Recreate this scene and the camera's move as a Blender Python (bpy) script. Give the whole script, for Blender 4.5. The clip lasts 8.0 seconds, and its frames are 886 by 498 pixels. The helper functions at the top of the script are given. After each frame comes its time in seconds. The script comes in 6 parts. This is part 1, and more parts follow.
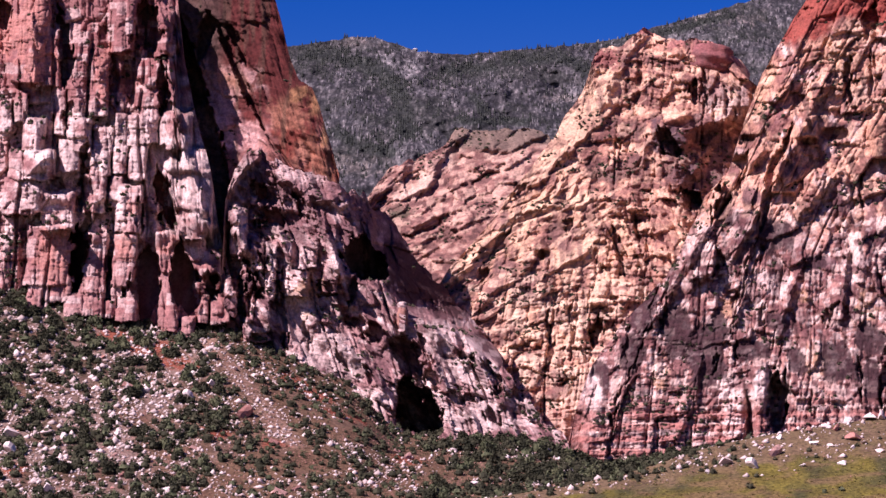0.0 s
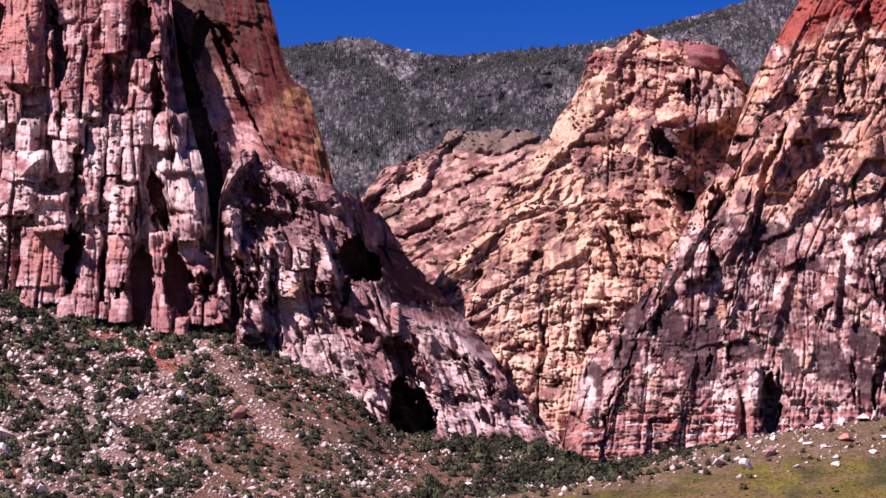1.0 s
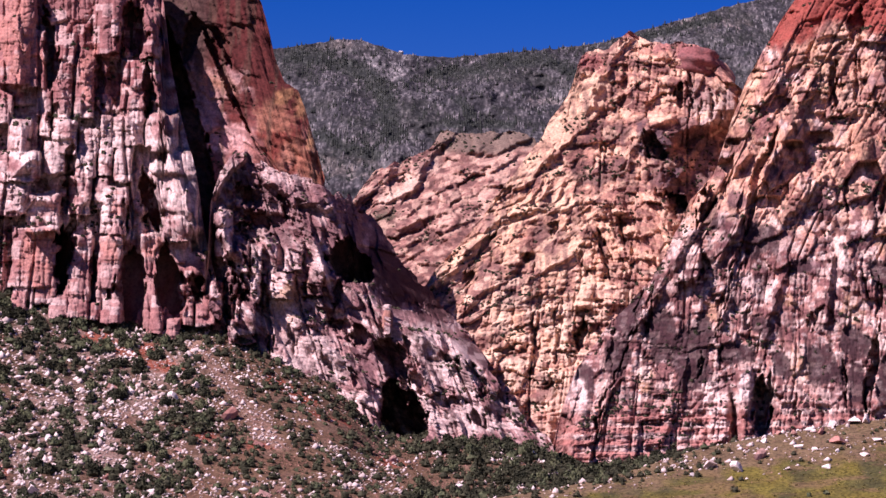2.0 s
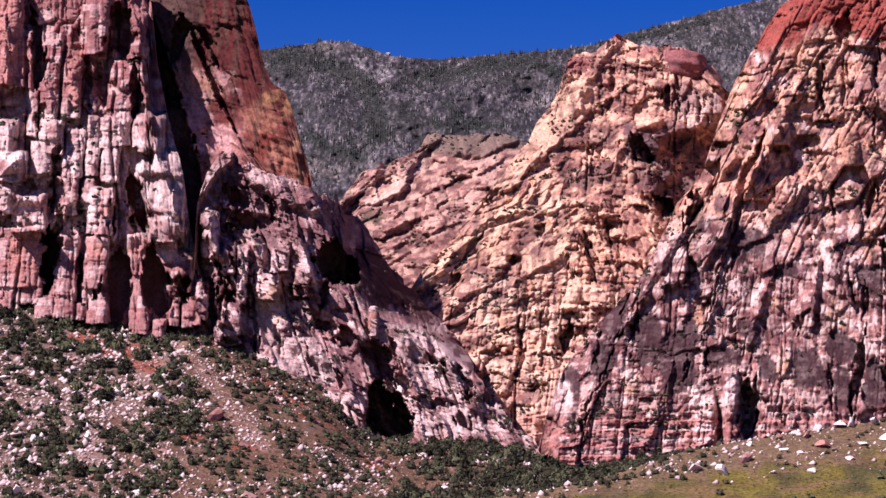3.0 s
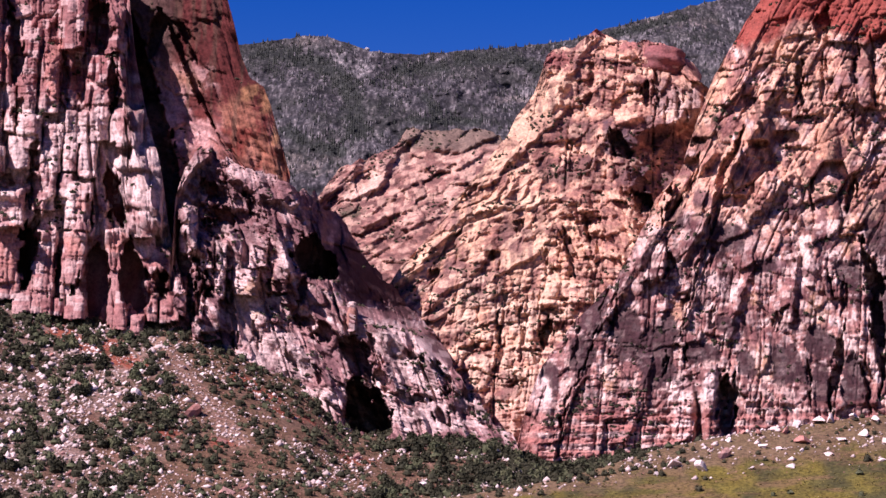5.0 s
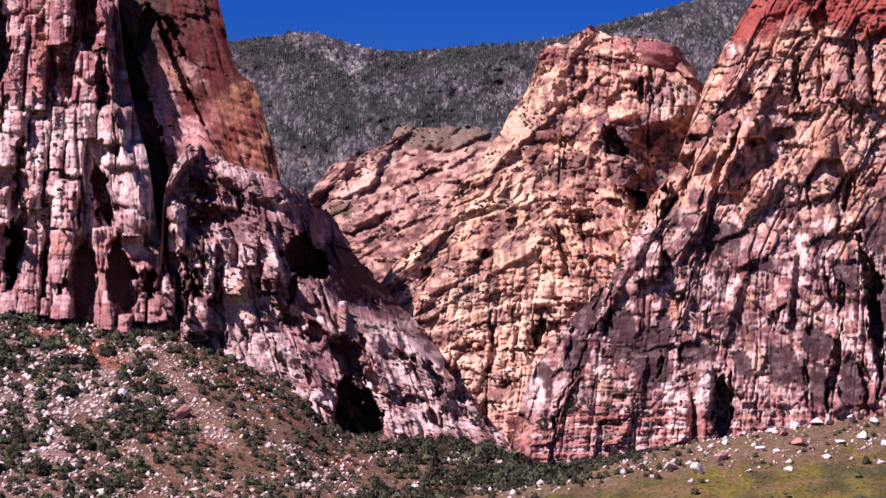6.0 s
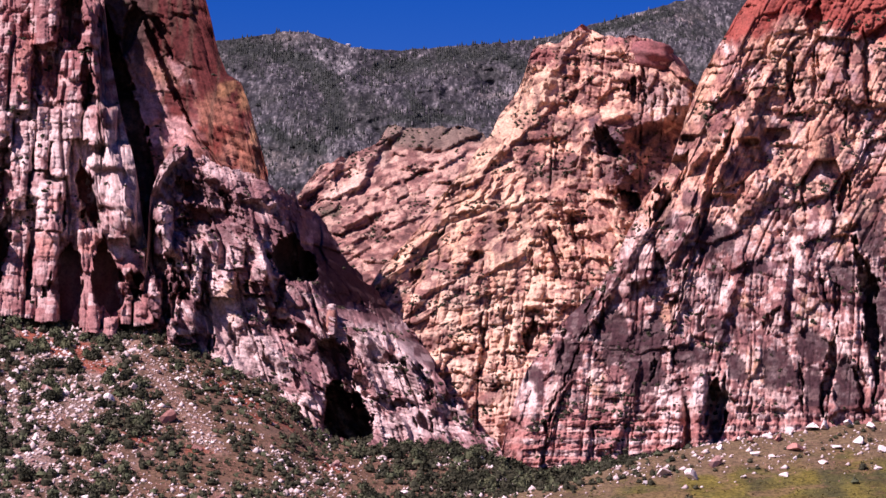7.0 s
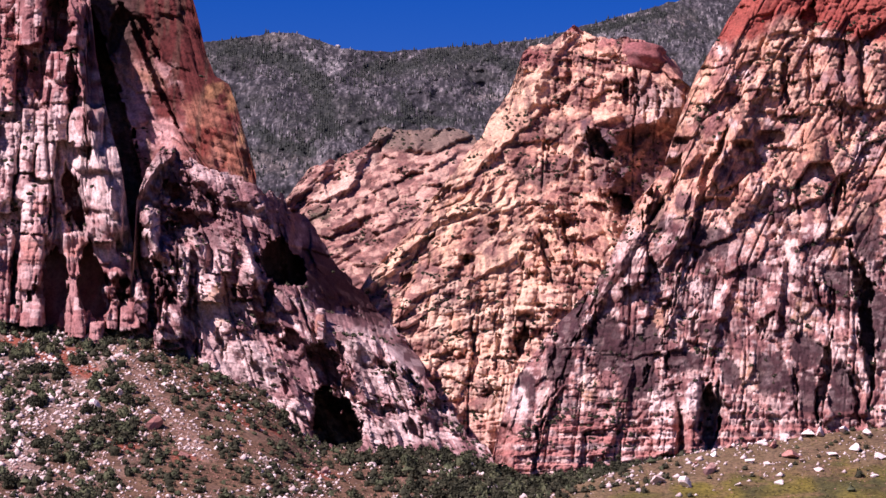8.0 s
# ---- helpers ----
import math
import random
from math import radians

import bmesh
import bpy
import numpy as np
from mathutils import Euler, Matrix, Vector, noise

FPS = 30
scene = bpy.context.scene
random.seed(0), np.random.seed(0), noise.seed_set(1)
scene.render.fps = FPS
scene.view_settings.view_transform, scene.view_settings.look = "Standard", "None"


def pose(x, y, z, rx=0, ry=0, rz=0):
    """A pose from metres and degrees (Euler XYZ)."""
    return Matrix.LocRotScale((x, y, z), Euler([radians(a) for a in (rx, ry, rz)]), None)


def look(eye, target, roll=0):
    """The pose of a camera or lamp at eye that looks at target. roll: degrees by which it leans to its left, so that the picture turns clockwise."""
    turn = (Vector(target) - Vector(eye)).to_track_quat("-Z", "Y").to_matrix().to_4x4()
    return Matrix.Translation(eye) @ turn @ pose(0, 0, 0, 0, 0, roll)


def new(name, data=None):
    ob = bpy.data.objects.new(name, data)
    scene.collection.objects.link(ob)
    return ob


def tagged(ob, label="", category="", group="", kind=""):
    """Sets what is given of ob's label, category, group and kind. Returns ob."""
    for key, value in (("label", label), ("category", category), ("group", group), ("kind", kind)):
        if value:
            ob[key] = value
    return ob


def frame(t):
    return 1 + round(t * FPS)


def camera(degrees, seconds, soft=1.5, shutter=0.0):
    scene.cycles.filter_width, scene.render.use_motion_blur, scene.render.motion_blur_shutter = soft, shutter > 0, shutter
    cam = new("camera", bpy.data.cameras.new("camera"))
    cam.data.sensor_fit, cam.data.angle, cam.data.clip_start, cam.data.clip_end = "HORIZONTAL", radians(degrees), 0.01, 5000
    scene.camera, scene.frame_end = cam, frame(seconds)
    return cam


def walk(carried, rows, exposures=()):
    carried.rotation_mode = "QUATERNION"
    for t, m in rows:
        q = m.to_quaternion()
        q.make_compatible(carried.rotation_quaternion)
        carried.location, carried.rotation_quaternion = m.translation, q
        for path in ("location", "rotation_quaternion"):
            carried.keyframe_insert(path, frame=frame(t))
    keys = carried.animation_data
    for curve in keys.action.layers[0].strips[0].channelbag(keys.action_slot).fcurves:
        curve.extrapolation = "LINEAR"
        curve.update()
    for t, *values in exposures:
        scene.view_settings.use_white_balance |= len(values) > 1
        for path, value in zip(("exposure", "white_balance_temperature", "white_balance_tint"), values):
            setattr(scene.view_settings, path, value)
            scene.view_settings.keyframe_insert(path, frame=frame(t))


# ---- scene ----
# A desert canyon mouth: two sandstone massifs, a butte between them, a wooded mountain behind.
cam = camera(16.52, 8.0, soft=1.5)
EYE = 1.7
ROWS = [
    (0.0, 0.00, 0.00, 0.00, 0.0000, 5.2000, 0.0000),
    (0.5, 0.00, 0.01, 0.00, -0.0605, 5.2119, -0.0253),
    (1.0, 0.00, 0.02, 0.00, -0.1204, 5.2197, -0.0182),
    (2.5, 0.00, 0.03, 0.00, -0.3964, 5.2741, 0.2391),
    (3.0, 0.00, 0.04, 0.00, -0.5317, 5.2900, 0.3641),
    (3.5, 0.00, 0.05, 0.00, -0.6780, 5.2917, 0.3607),
    (4.0, 0.00, 0.06, 0.00, -0.7954, 5.2743, 0.3571),
    (4.5, 0.01, 0.10, 0.01, -0.8644, 5.2418, 0.3622),
    (5.0, 0.05, 3.20, 0.42, -0.9330, 5.2030, 0.3600),
    (6.0, 0.40, 27.35, 3.58, -1.0839, 5.1508, 0.3551),
    (6.5, 1.09, 38.35, 5.31, -1.1584, 5.1355, 0.3272),
    (7.0, 1.05, 50.46, 6.92, -1.2618, 5.1483, 0.3455),
    (7.5, 1.25, 61.23, 8.42, -1.3539, 5.1657, 0.3580),
    (8.0, 1.47, 71.86, 10.18, -1.4455, 5.1750, 0.3489),
]
walk(cam, [(t, pose(x, y, EYE + z, 90 + pitch, 0, yaw) @ pose(0, 0, 0, 0, 0, roll)) for t, x, y, z, yaw, pitch, roll in ROWS], [(0.0, 0.74, 6020, 38), (8.0, 0.74, 6020, 38)])

# ---- daylight: high sun from the left and behind the viewer ----
SUN_TO = Vector((-0.70, -0.50, 0.86)).normalized()
sun = new("sun", bpy.data.lights.new("sun", "SUN"))
sun.data.energy, sun.data.angle, sun.data.color = 5.0, radians(0.5), (1.0, 0.93, 0.84)
sun.matrix_world = look(SUN_TO * 800, (0, 0, 0))
world = bpy.data.worlds.new("sky")
scene.world = world
world.use_nodes = True
wn = world.node_tree.nodes
sky = wn.new("ShaderNodeTexSky")
sky.sky_type, sky.sun_disc = "NISHITA", False
sky.sun_elevation = math.asin(SUN_TO.z)
sky.sun_rotation = math.atan2(SUN_TO.x, SUN_TO.y)
sky.altitude, sky.air_density, sky.dust_density, sky.ozone_density = 2500, 1.0, 0.0, 2.0
wn["Background"].inputs["Strength"].default_value = 0.044
deep = wn.new("ShaderNodeHueSaturation")
deep.inputs["Saturation"].default_value, deep.inputs["Hue"].default_value = 1.58, 0.528
world.node_tree.links.new(sky.outputs[0], deep.inputs["Color"])
world.node_tree.links.new(deep.outputs[0], wn["Background"].inputs["Color"])


# ---- numeric noise ----
def rnd2(ix, iy, seed):
    """A repeatable random number from 0 to 1 for each pair of whole numbers."""
    h = (ix.astype(np.int64) * 374761393 + iy.astype(np.int64) * 668265263 + seed * 974634531) & 0xFFFFFFFF
    h = ((h ^ (h >> 13)) * 1274126177) & 0xFFFFFFFF
    h = ((h ^ (h >> 16)) * 2246822519) & 0xFFFFFFFF
    return ((h ^ (h >> 15)) & 0xFFFFFF) / float(0x1000000)


def vnoise(x, y, seed):
    ix, iy = np.floor(x), np.floor(y)
    fx, fy = x - ix, y - iy
    fx, fy = fx * fx * (3 - 2 * fx), fy * fy * (3 - 2 * fy)
    a, b = rnd2(ix, iy, seed), rnd2(ix + 1, iy, seed)
    c, d = rnd2(ix, iy + 1, seed), rnd2(ix + 1, iy + 1, seed)
    return (a + (b - a) * fx) * (1 - fy) + (c + (d - c) * fx) * fy


def fbm(x, y, octaves, seed):
    """Layered noise about 0, from -1 to 1."""
    total, amp, norm = 0.0, 1.0, 0.0
    for i in range(octaves):
        total = total + amp * (vnoise(x * 2 ** i + 17.3 * i, y * 2 ** i - 9.1 * i, seed + i) * 2 - 1)
        norm += amp
        amp *= 0.5
    return total / norm


def cells(x, y, seed, jitter=0.8):
    """Blocks: the distance from the joint between them (0 at the joint), three random numbers for each, and the place within it."""
    ix, iy = np.floor(x), np.floor(y)
    f1, f2 = np.full(x.shape, 9.0), np.full(x.shape, 9.0)
    bx, by, u, v = np.zeros(x.shape), np.zeros(x.shape), np.zeros(x.shape), np.zeros(x.shape)
    for dx in (-1, 0, 1):
        for dy in (-1, 0, 1):
            cx, cy = ix + dx, iy + dy
            px = cx + 0.5 + jitter * (rnd2(cx, cy, seed) - 0.5)
            py = cy + 0.5 + jitter * (rnd2(cx, cy, seed + 77) - 0.5)
            d = ((x - px) ** 4 + (y - py) ** 4) ** 0.25
            near = d < f1
            f2 = np.where(near, f1, np.minimum(f2, d))
            bx, by = np.where(near, cx, bx), np.where(near, cy, by)
            u, v = np.where(near, x - px, u), np.where(near, y - py, v)
            f1 = np.where(near, d, f1)
    return f2 - f1, rnd2(bx, by, seed + 151), rnd2(bx, by, seed + 152), rnd2(bx, by, seed + 153), u, v


def step(a, b, x):
    t = np.clip((x - a) / (b - a), 0, 1)
    return t * t * (3 - 2 * t)


def line(points, x):
    """A smooth height or depth along x through a few points."""
    xs, zs = [p[0] for p in points], [p[1] for p in points]
    return np.interp(x, xs, zs)


def near_path(x, z, points):
    """The distance from a broken line of a few points, and how far along it, from 0 to 1."""
    best, along = np.full(x.shape, 1e9), np.zeros(x.shape)
    n = len(points) - 1
    for i in range(n):
        (x0, z0), (x1, z1) = points[i][:2], points[i + 1][:2]
        ux, uz = x1 - x0, z1 - z0
        t = np.clip(((x - x0) * ux + (z - z0) * uz) / (ux * ux + uz * uz + 1e-9), 0, 1)
        d = np.hypot(x - x0 - t * ux, z - z0 - t * uz)
        along = np.where(d < best, (i + t) / n, along)
        best = np.minimum(best, d)
    return best, along


def spaced(a, b, fine, outer, pad):
    """Stations along a line: fine between a and b, wider for pad metres beyond each end."""
    mid = np.arange(a, b, fine)
    return np.concatenate([a - np.arange(pad, 0, -outer), mid, b + np.arange(0, pad + 1, outer)])


# ---- materials ----
def material(name):
    m = bpy.data.materials.new(name)
    m.use_nodes = True
    t = m.node_tree
    return m, t.nodes, t.links, t.nodes["Principled BSDF"]


def noise_node(n, l, scale, detail=6, rough=0.6, stretch=(1, 1, 1)):
    co = n.new("ShaderNodeNewGeometry")
    mp = n.new("ShaderNodeMapping")
    mp.inputs["Scale"].default_value = stretch
    l.new(co.outputs["Position"], mp.inputs["Vector"])
    t = n.new("ShaderNodeTexNoise")
    t.inputs["Scale"].default_value = scale
    t.inputs["Detail"].default_value = detail
    t.inputs["Roughness"].default_value = rough
    l.new(mp.outputs[0], t.inputs["Vector"])
    return t


def mixed(n, l, kind, fac, a, b):
    m = n.new("ShaderNodeMix")
    m.data_type, m.blend_type = "RGBA", kind
    for socket, value in ((m.inputs[0], fac), (m.inputs[6], a), (m.inputs[7], b)):
        if hasattr(value, "links"):
            l.new(value, socket)
        elif isinstance(value, tuple):
            socket.default_value = (*value, 1)
        else:
            socket.default_value = value
    return m.outputs[2]


def ramp(n, l, source, stops):
    r = n.new("ShaderNodeValToRGB")
    while len(r.color_ramp.elements) < len(stops):
        r.color_ramp.elements.new(0.5)
    for e, (p, c) in zip(r.color_ramp.elements, stops):
        e.position, e.color = p, (*c, 1)
    l.new(source, r.inputs[0])
    return r.outputs[0]


def stone(name, grain=0.42, bump=0.45, crags=0.0):
    """Rock: the beds' own colours, with shade painted on some cliffs, and grain, blotches and fine relief; crags adds
    small upright pale and dark marks.
    """
    m, n, l, b = material(name)
    at = n.new("ShaderNodeAttribute")
    at.attribute_name = "beds"
    fine = noise_node(n, l, 0.55, 5, 0.7)
    broad = noise_node(n, l, 0.06, 6, 0.65, (1, 1, 1.6))
    c = mixed(n, l, "MULTIPLY", 1.0, at.outputs["Color"], ramp(n, l, fine.outputs[0], [(0.36, (1 - grain,) * 3), (0.58, (1.12, 1.1, 1.08))]))
    c = mixed(n, l, "MULTIPLY", 0.8, c, ramp(n, l, broad.outputs[0], [(0.32, (0.72, 0.66, 0.68)), (0.6, (1.1, 1.1, 1.1))]))
    if crags:
        upright = noise_node(n, l, 0.42, 3, 0.5, (1, 0.3, 0.32))
        c = mixed(n, l, "MULTIPLY", crags, c, ramp(n, l, upright.outputs[0], [(0.42, (0.5, 0.5, 0.52)), (0.56, (1.0, 1.0, 1.0)), (0.66, (2.1, 2.0, 1.95))]))
    l.new(c, b.inputs["Base Color"])
    b.inputs["Roughness"].default_value = 0.92
    b.inputs["Specular IOR Level"].default_value = 0.15
    bp = n.new("ShaderNodeBump")
    bp.inputs["Strength"].default_value, bp.inputs["Distance"].default_value = bump, 1.2
    l.new(fine.outputs[0], bp.inputs["Height"])
    l.new(bp.outputs[0], b.inputs["Normal"])
    return m


def leafy(name, dark, light, scale=0.8):
    m, n, l, b = material(name)
    t = noise_node(n, l, scale, 3)
    info = n.new("ShaderNodeObjectInfo")
    geo = n.new("ShaderNodeNewGeometry")
    c = mixed(n, l, "MIX", geo.outputs["Random Per Island"], dark, light)
    c = mixed(n, l, "MULTIPLY", 0.7, c, ramp(n, l, t.outputs[0], [(0.3, (0.55, 0.55, 0.55)), (0.7, (1.2, 1.2, 1.2))]))
    c = mixed(n, l, "MULTIPLY", 0.5, c, ramp(n, l, info.outputs["Random"], [(0, (0.6, 0.65, 0.6)), (1, (1.3, 1.2, 1.1))]))
    l.new(c, b.inputs["Base Color"])
    b.inputs["Roughness"].default_value = 0.8
    b.inputs["Specular IOR Level"].default_value = 0.1
    return m


SANDSTONE = stone("sandstone")
EARTH = stone("desert_earth", 0.6, 0.7)
FOREST_ROCK = stone("mountain_limestone", 0.4, 0.6, 0.9)
CONIFER = leafy("conifer_green", (0.018, 0.022, 0.020), (0.038, 0.042, 0.036))
JUNIPER = leafy("juniper_green", (0.029, 0.030, 0.018), (0.062, 0.061, 0.036))
SCRUB = leafy("scrub_green", (0.06, 0.07, 0.036), (0.135, 0.14, 0.075))


def blend(base, colour, amount):
    return base + (np.array(colour) - base) * np.clip(amount, 0, 1)[..., None]


def sheet(name, xs, ys, zs, colours, mat, split=None, parent=None):
    """A mesh from a grid of places, rows by columns, with its beds' colours, some with painted shade; split gives each
    corner the number of the part that it belongs to.
    """
    rows, cols = xs.shape
    co = np.stack([xs, ys, zs], -1).reshape(-1, 3).astype(np.float32)
    rgba = np.ones((len(co), 4), np.float32)
    rgba[:, :3] = np.clip(colours.reshape(-1, 3) * 0.74, 0.01, 0.85)
    i = np.arange((rows - 1) * cols).reshape(rows - 1, cols)[:, :-1].ravel()
    quads = np.stack([i, i + 1, i + cols + 1, i + cols], -1).astype(np.int32)
    owner = np.zeros(len(quads)) if split is None else split.ravel()[i]
    made = None
    for part in np.unique(owner):
        q = quads[owner == part]
        used, q = np.unique(q, return_inverse=True)
        q = q.reshape(-1, 4).astype(np.int32)
        me = bpy.data.meshes.new(name)
        me.vertices.add(len(used))
        me.vertices.foreach_set("co", co[used].ravel())
        me.loops.add(q.size)
        me.loops.foreach_set("vertex_index", q.ravel())
        me.polygons.add(len(q))
        me.polygons.foreach_set("loop_start", np.arange(len(q), dtype=np.int32) * 4)
        at = me.color_attributes.new("beds", "FLOAT_COLOR", "POINT")
        at.data.foreach_set("color", rgba[used].ravel())
        me.update(calc_edges=True)
        me.validate()
        me.materials.append(mat)
        made = new(name, me)
        made.parent = parent
    return made


PLACES = {}


def massif(name, xs, foot, top, plane, relief, paint, rows, back=120, ends=(0, 0), mat=None, parent=None, wide=26.0, lean=0.0, seed=1, jag=1.0):
    """A rock face over the plan line xs, from foot to top, leaning back along a plane, with its relief, a broken back slope down to the ground and ends that fall away over some metres."""
    zf, zt = foot(xs), top(xs) + jag * 1.6 * fbm(xs / 7, 0 * xs, 4, seed) + jag * 1.2 * (rnd2(np.floor(xs / 4.5 + vnoise(xs / 9, 0 * xs, seed)), 0 * xs, seed + 2) - 0.5)
    keep = np.ones(xs.shape)
    if ends[0]:
        keep = keep * step(xs[0] - 1, xs[0] + ends[0], xs + 8 * fbm(xs / 25, 0 * xs, 3, seed + 8))
    if ends[1]:
        keep = keep * step(xs[-1] + 1, xs[-1] - ends[1], xs + 8 * fbm(xs / 25, 0 * xs, 3, seed + 8))
    soil = ground_height(xs, plane[0] + plane[1] * zf)[0]
    zf = zf + (1 - keep) * (np.minimum(zf, soil - 15) - zf)
    zt = np.maximum(zf + (zt - zf) * keep, zf + 1)
    s = np.linspace(0, 1, rows)[:, None]
    z = zf[None] + (zt - zf)[None] * s
    x = np.repeat(xs[None], rows, 0)
    out = relief(x, z)
    colour = paint(x, z, out)
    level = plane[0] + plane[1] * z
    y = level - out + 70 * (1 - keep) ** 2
    x, z = x * y / level, 1.7 + (z - 1.7) * y / level  # x and z scale with depth, so relief keeps its place in the camera's view
    PLACES[parent.name] = (x, y, z)
    # the back, in wider columns, and the hidden lower slope down into the ground
    pick = np.unique(np.append(np.arange(0, len(xs), 4), len(xs) - 1))
    q = (np.linspace(0, 1, int(max(26, back // 5 if back < 700 else back // 12)))[1:] ** 1.25)[:, None]
    bx, by = np.repeat(x[-1:, pick], len(q), 0), y[-1:, pick] + back * q
    by = by + 0.06 * back * fbm(bx / 30, q * 4 + 0 * bx, 3, seed + 21) * q
    soil = ground_height(bx, by)[0]
    p = q ** 1.4 + 0.03 * np.sin(9.4 * q + 5 * fbm(bx / 40, by / 40, 3, seed + 22)) * step(0.1, 0.3, q)
    bz = z[-1:, pick] - np.clip(z[-1:, pick] - soil + 8, 3, None) * p - 6 * (1 + fbm(bx / 24, by / 24, 4, seed + 23)) * step(0, 0.25, q)
    broken = rocky(by + 0.4 * bx, 0.9 * bx - 0.4 * by, seed + 300, 0.0, 16.0, 0.9, 0.5, 0.0, 0.9)
    bz = bz - np.clip(6 - broken, 0, 16) * step(0.01, 0.12, q)
    if name in ("rock_panel", "rock_shoulder"):
        bx = bx + 0.8 * np.clip(7 - rocky(by, bz, seed + 310, 0.1, 16.0, 0.9, 0.8, 0.0, 0.9), 0, 15) * step(0.005, 0.05, q)
    spread = 0.6 * (by - y[-1:, pick])
    bc = paint(bx + 0.3 * spread, z[-1:, pick] - 0.8 * spread, 0 * bx)
    fine = np.arange(len(xs))
    strip = [np.interp(fine, pick, row) for row in (bx[0], by[0], bz[0])]
    sheet("back_slope", np.stack([x[-1], strip[0]]), np.stack([y[-1], strip[1]]), np.stack([z[-1], strip[2]]), np.stack([colour[-1], colour[-1]]), mat or SANDSTONE, None, parent)
    sheet("back_slope", bx, by, bz, bc, mat or SANDSTONE, None, parent)
    if zf.max() > 20 + soil[0].min() or name == "mountain_side":
        d = np.linspace(1, 0, 9)[:, None]
        fx, fy, fz = x[0, pick], y[0, pick], z[0, pick]
        fall = np.clip(fz - ground_height(fx, fy - 0.5 * plane[1] * fz)[0] + 12, 1, None)
        lz = fz[None] - fall[None] * d
        ly = fy[None] - plane[1] * fall[None] * d
        lx = np.repeat(fx[None], 9, 0)
        sheet("lower_slope", lx, ly, lz, paint(lx, lz, 0 * lx), mat or SANDSTONE, None, parent)
    split = np.floor(xs[None] / wide + 0.8 * vnoise(xs[None] / wide / 2 + 0 * s, 5 * s + 0 * xs[None], seed)) if wide else None
    if wide:
        split = np.clip(split, np.floor(xs[0] / wide) + 3, np.floor(xs[-1] / wide) - 3) if len(xs) > 400 else split
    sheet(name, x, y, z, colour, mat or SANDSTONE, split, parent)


def blocks(x, z, w, h, seed, warp=0.35):
    wx = x / w + warp * fbm(x / w / 2.5, z / h / 2.5, 2, seed + 5)
    wz = z / h + warp * fbm(x / w / 2.5 + 40, z / h / 2.5, 2, seed + 9)
    return cells(wx, wz, seed)


# ---- the ground: one sheet from the plain behind the viewer up to the cliffs and past them ----
FOOT_LEFT = [(-394.5, 1790.4, 178.4), (-259.0, 1778.4, 144.0), (-238.7, 1775.4, 135.5), (-215.2, 1772.8, 128.0), (-191.8, 1770.3, 120.9), (-158.8, 1768.7, 116.2), (-126.0, 1768.9, 116.9), (-109.4, 1766.6, 110.2), (-86.3, 1763.3, 100.8)]
FOOT_MID = [(-59.9, 1758.4, 87.5), (-43.5, 1752.8, 75.2), (-27.1, 1744.0, 55.5), (-1.3, 1742.5, 52.2), (37.4, 1741.8, 50.6), (66.2, 1739.6, 45.7)]
FOOT_RIGHT = [(90.6, 1776.0, 35.8), (136.8, 1779.6, 45.1), (202.8, 1780.9, 48.4), (302.1, 1783.5, 55.1), (435.2, 1787.4, 65.1)]
FOOT = FOOT_LEFT + FOOT_MID + FOOT_RIGHT
CREST = [(-23.0, 10.5), (26.4, 16.1), (59.9, 21.1), (97.0, 29.7), (132.6, 41.5), (177.4, 50.6), (227.9, 58.0), (259.1, 61.7), (389.9, 73.2)]


FOOT_X = np.arange(-400.0, 450.0, 2.0)
SOFTEN = np.hanning(13) / np.hanning(13).sum()
FOOT_Y = np.convolve(np.pad(np.interp(FOOT_X, [p[0] for p in FOOT], [p[1] for p in FOOT]), 6, "edge"), SOFTEN, "valid")
FOOT_Z = np.convolve(np.pad(np.interp(FOOT_X, [p[0] for p in FOOT], [p[2] for p in FOOT]), 6, "edge"), SOFTEN, "valid")


def ground_height(x, y):
    yf, zf = np.interp(x, FOOT_X, FOOT_Y), np.interp(x, FOOT_X, FOOT_Z)
    zf = 11 + (zf - 11) * step(620, 370, np.abs(x))
    even = step(440, 340, np.abs(x))
    t = (y - 1500) / (yf - 1500)
    plain = -1.0 + 12 * step(500, 1500, y) + 3 * fbm(x / 300, y / 300, 3, 3) * step(200, 700, y)
    talus = 11 + (zf - 11) * np.where(t < 1, np.clip(t, 0, 1) ** 1.08, 1 + 0.25 * np.clip(t - 1, 0, 1.6))
    z = np.where(t > 0, talus, plain)
    z = z + (1.6 * fbm(x / 45, y / 45, 4, 11) + 0.5 * fbm(x / 9, y / 9, 3, 12)) * step(0, 0.15, t) * step(1900, 1500, y - 200) * even
    crest = np.interp(x, [p[0] for p in CREST], [p[1] for p in CREST])
    crest = 6 + (crest - 6) * step(620, 360, x)
    yc = 1461 + 1.9 * crest
    h = (y - 1430) / (yc - 1430)
    hill = 6 + (crest - 6) * np.where(h < 1, np.clip(h, 0, 1), 1 - 0.12 * (h - 1) * 2) + 0.5 * fbm(x / 25, y / 25, 4, 21)
    is_hill = (hill > z) & (h > 0) & (x > -40) & (x < 600)
    return np.where(is_hill, hill, z), is_hill, t


def hill_part(x, y):
    """How far up the grassy hill: 0 at its foot, 1 on its crest."""
    crest = np.interp(x, [p[0] for p in CREST], [p[1] for p in CREST])
    return (y - 1430) / (31 + 1.9 * crest)


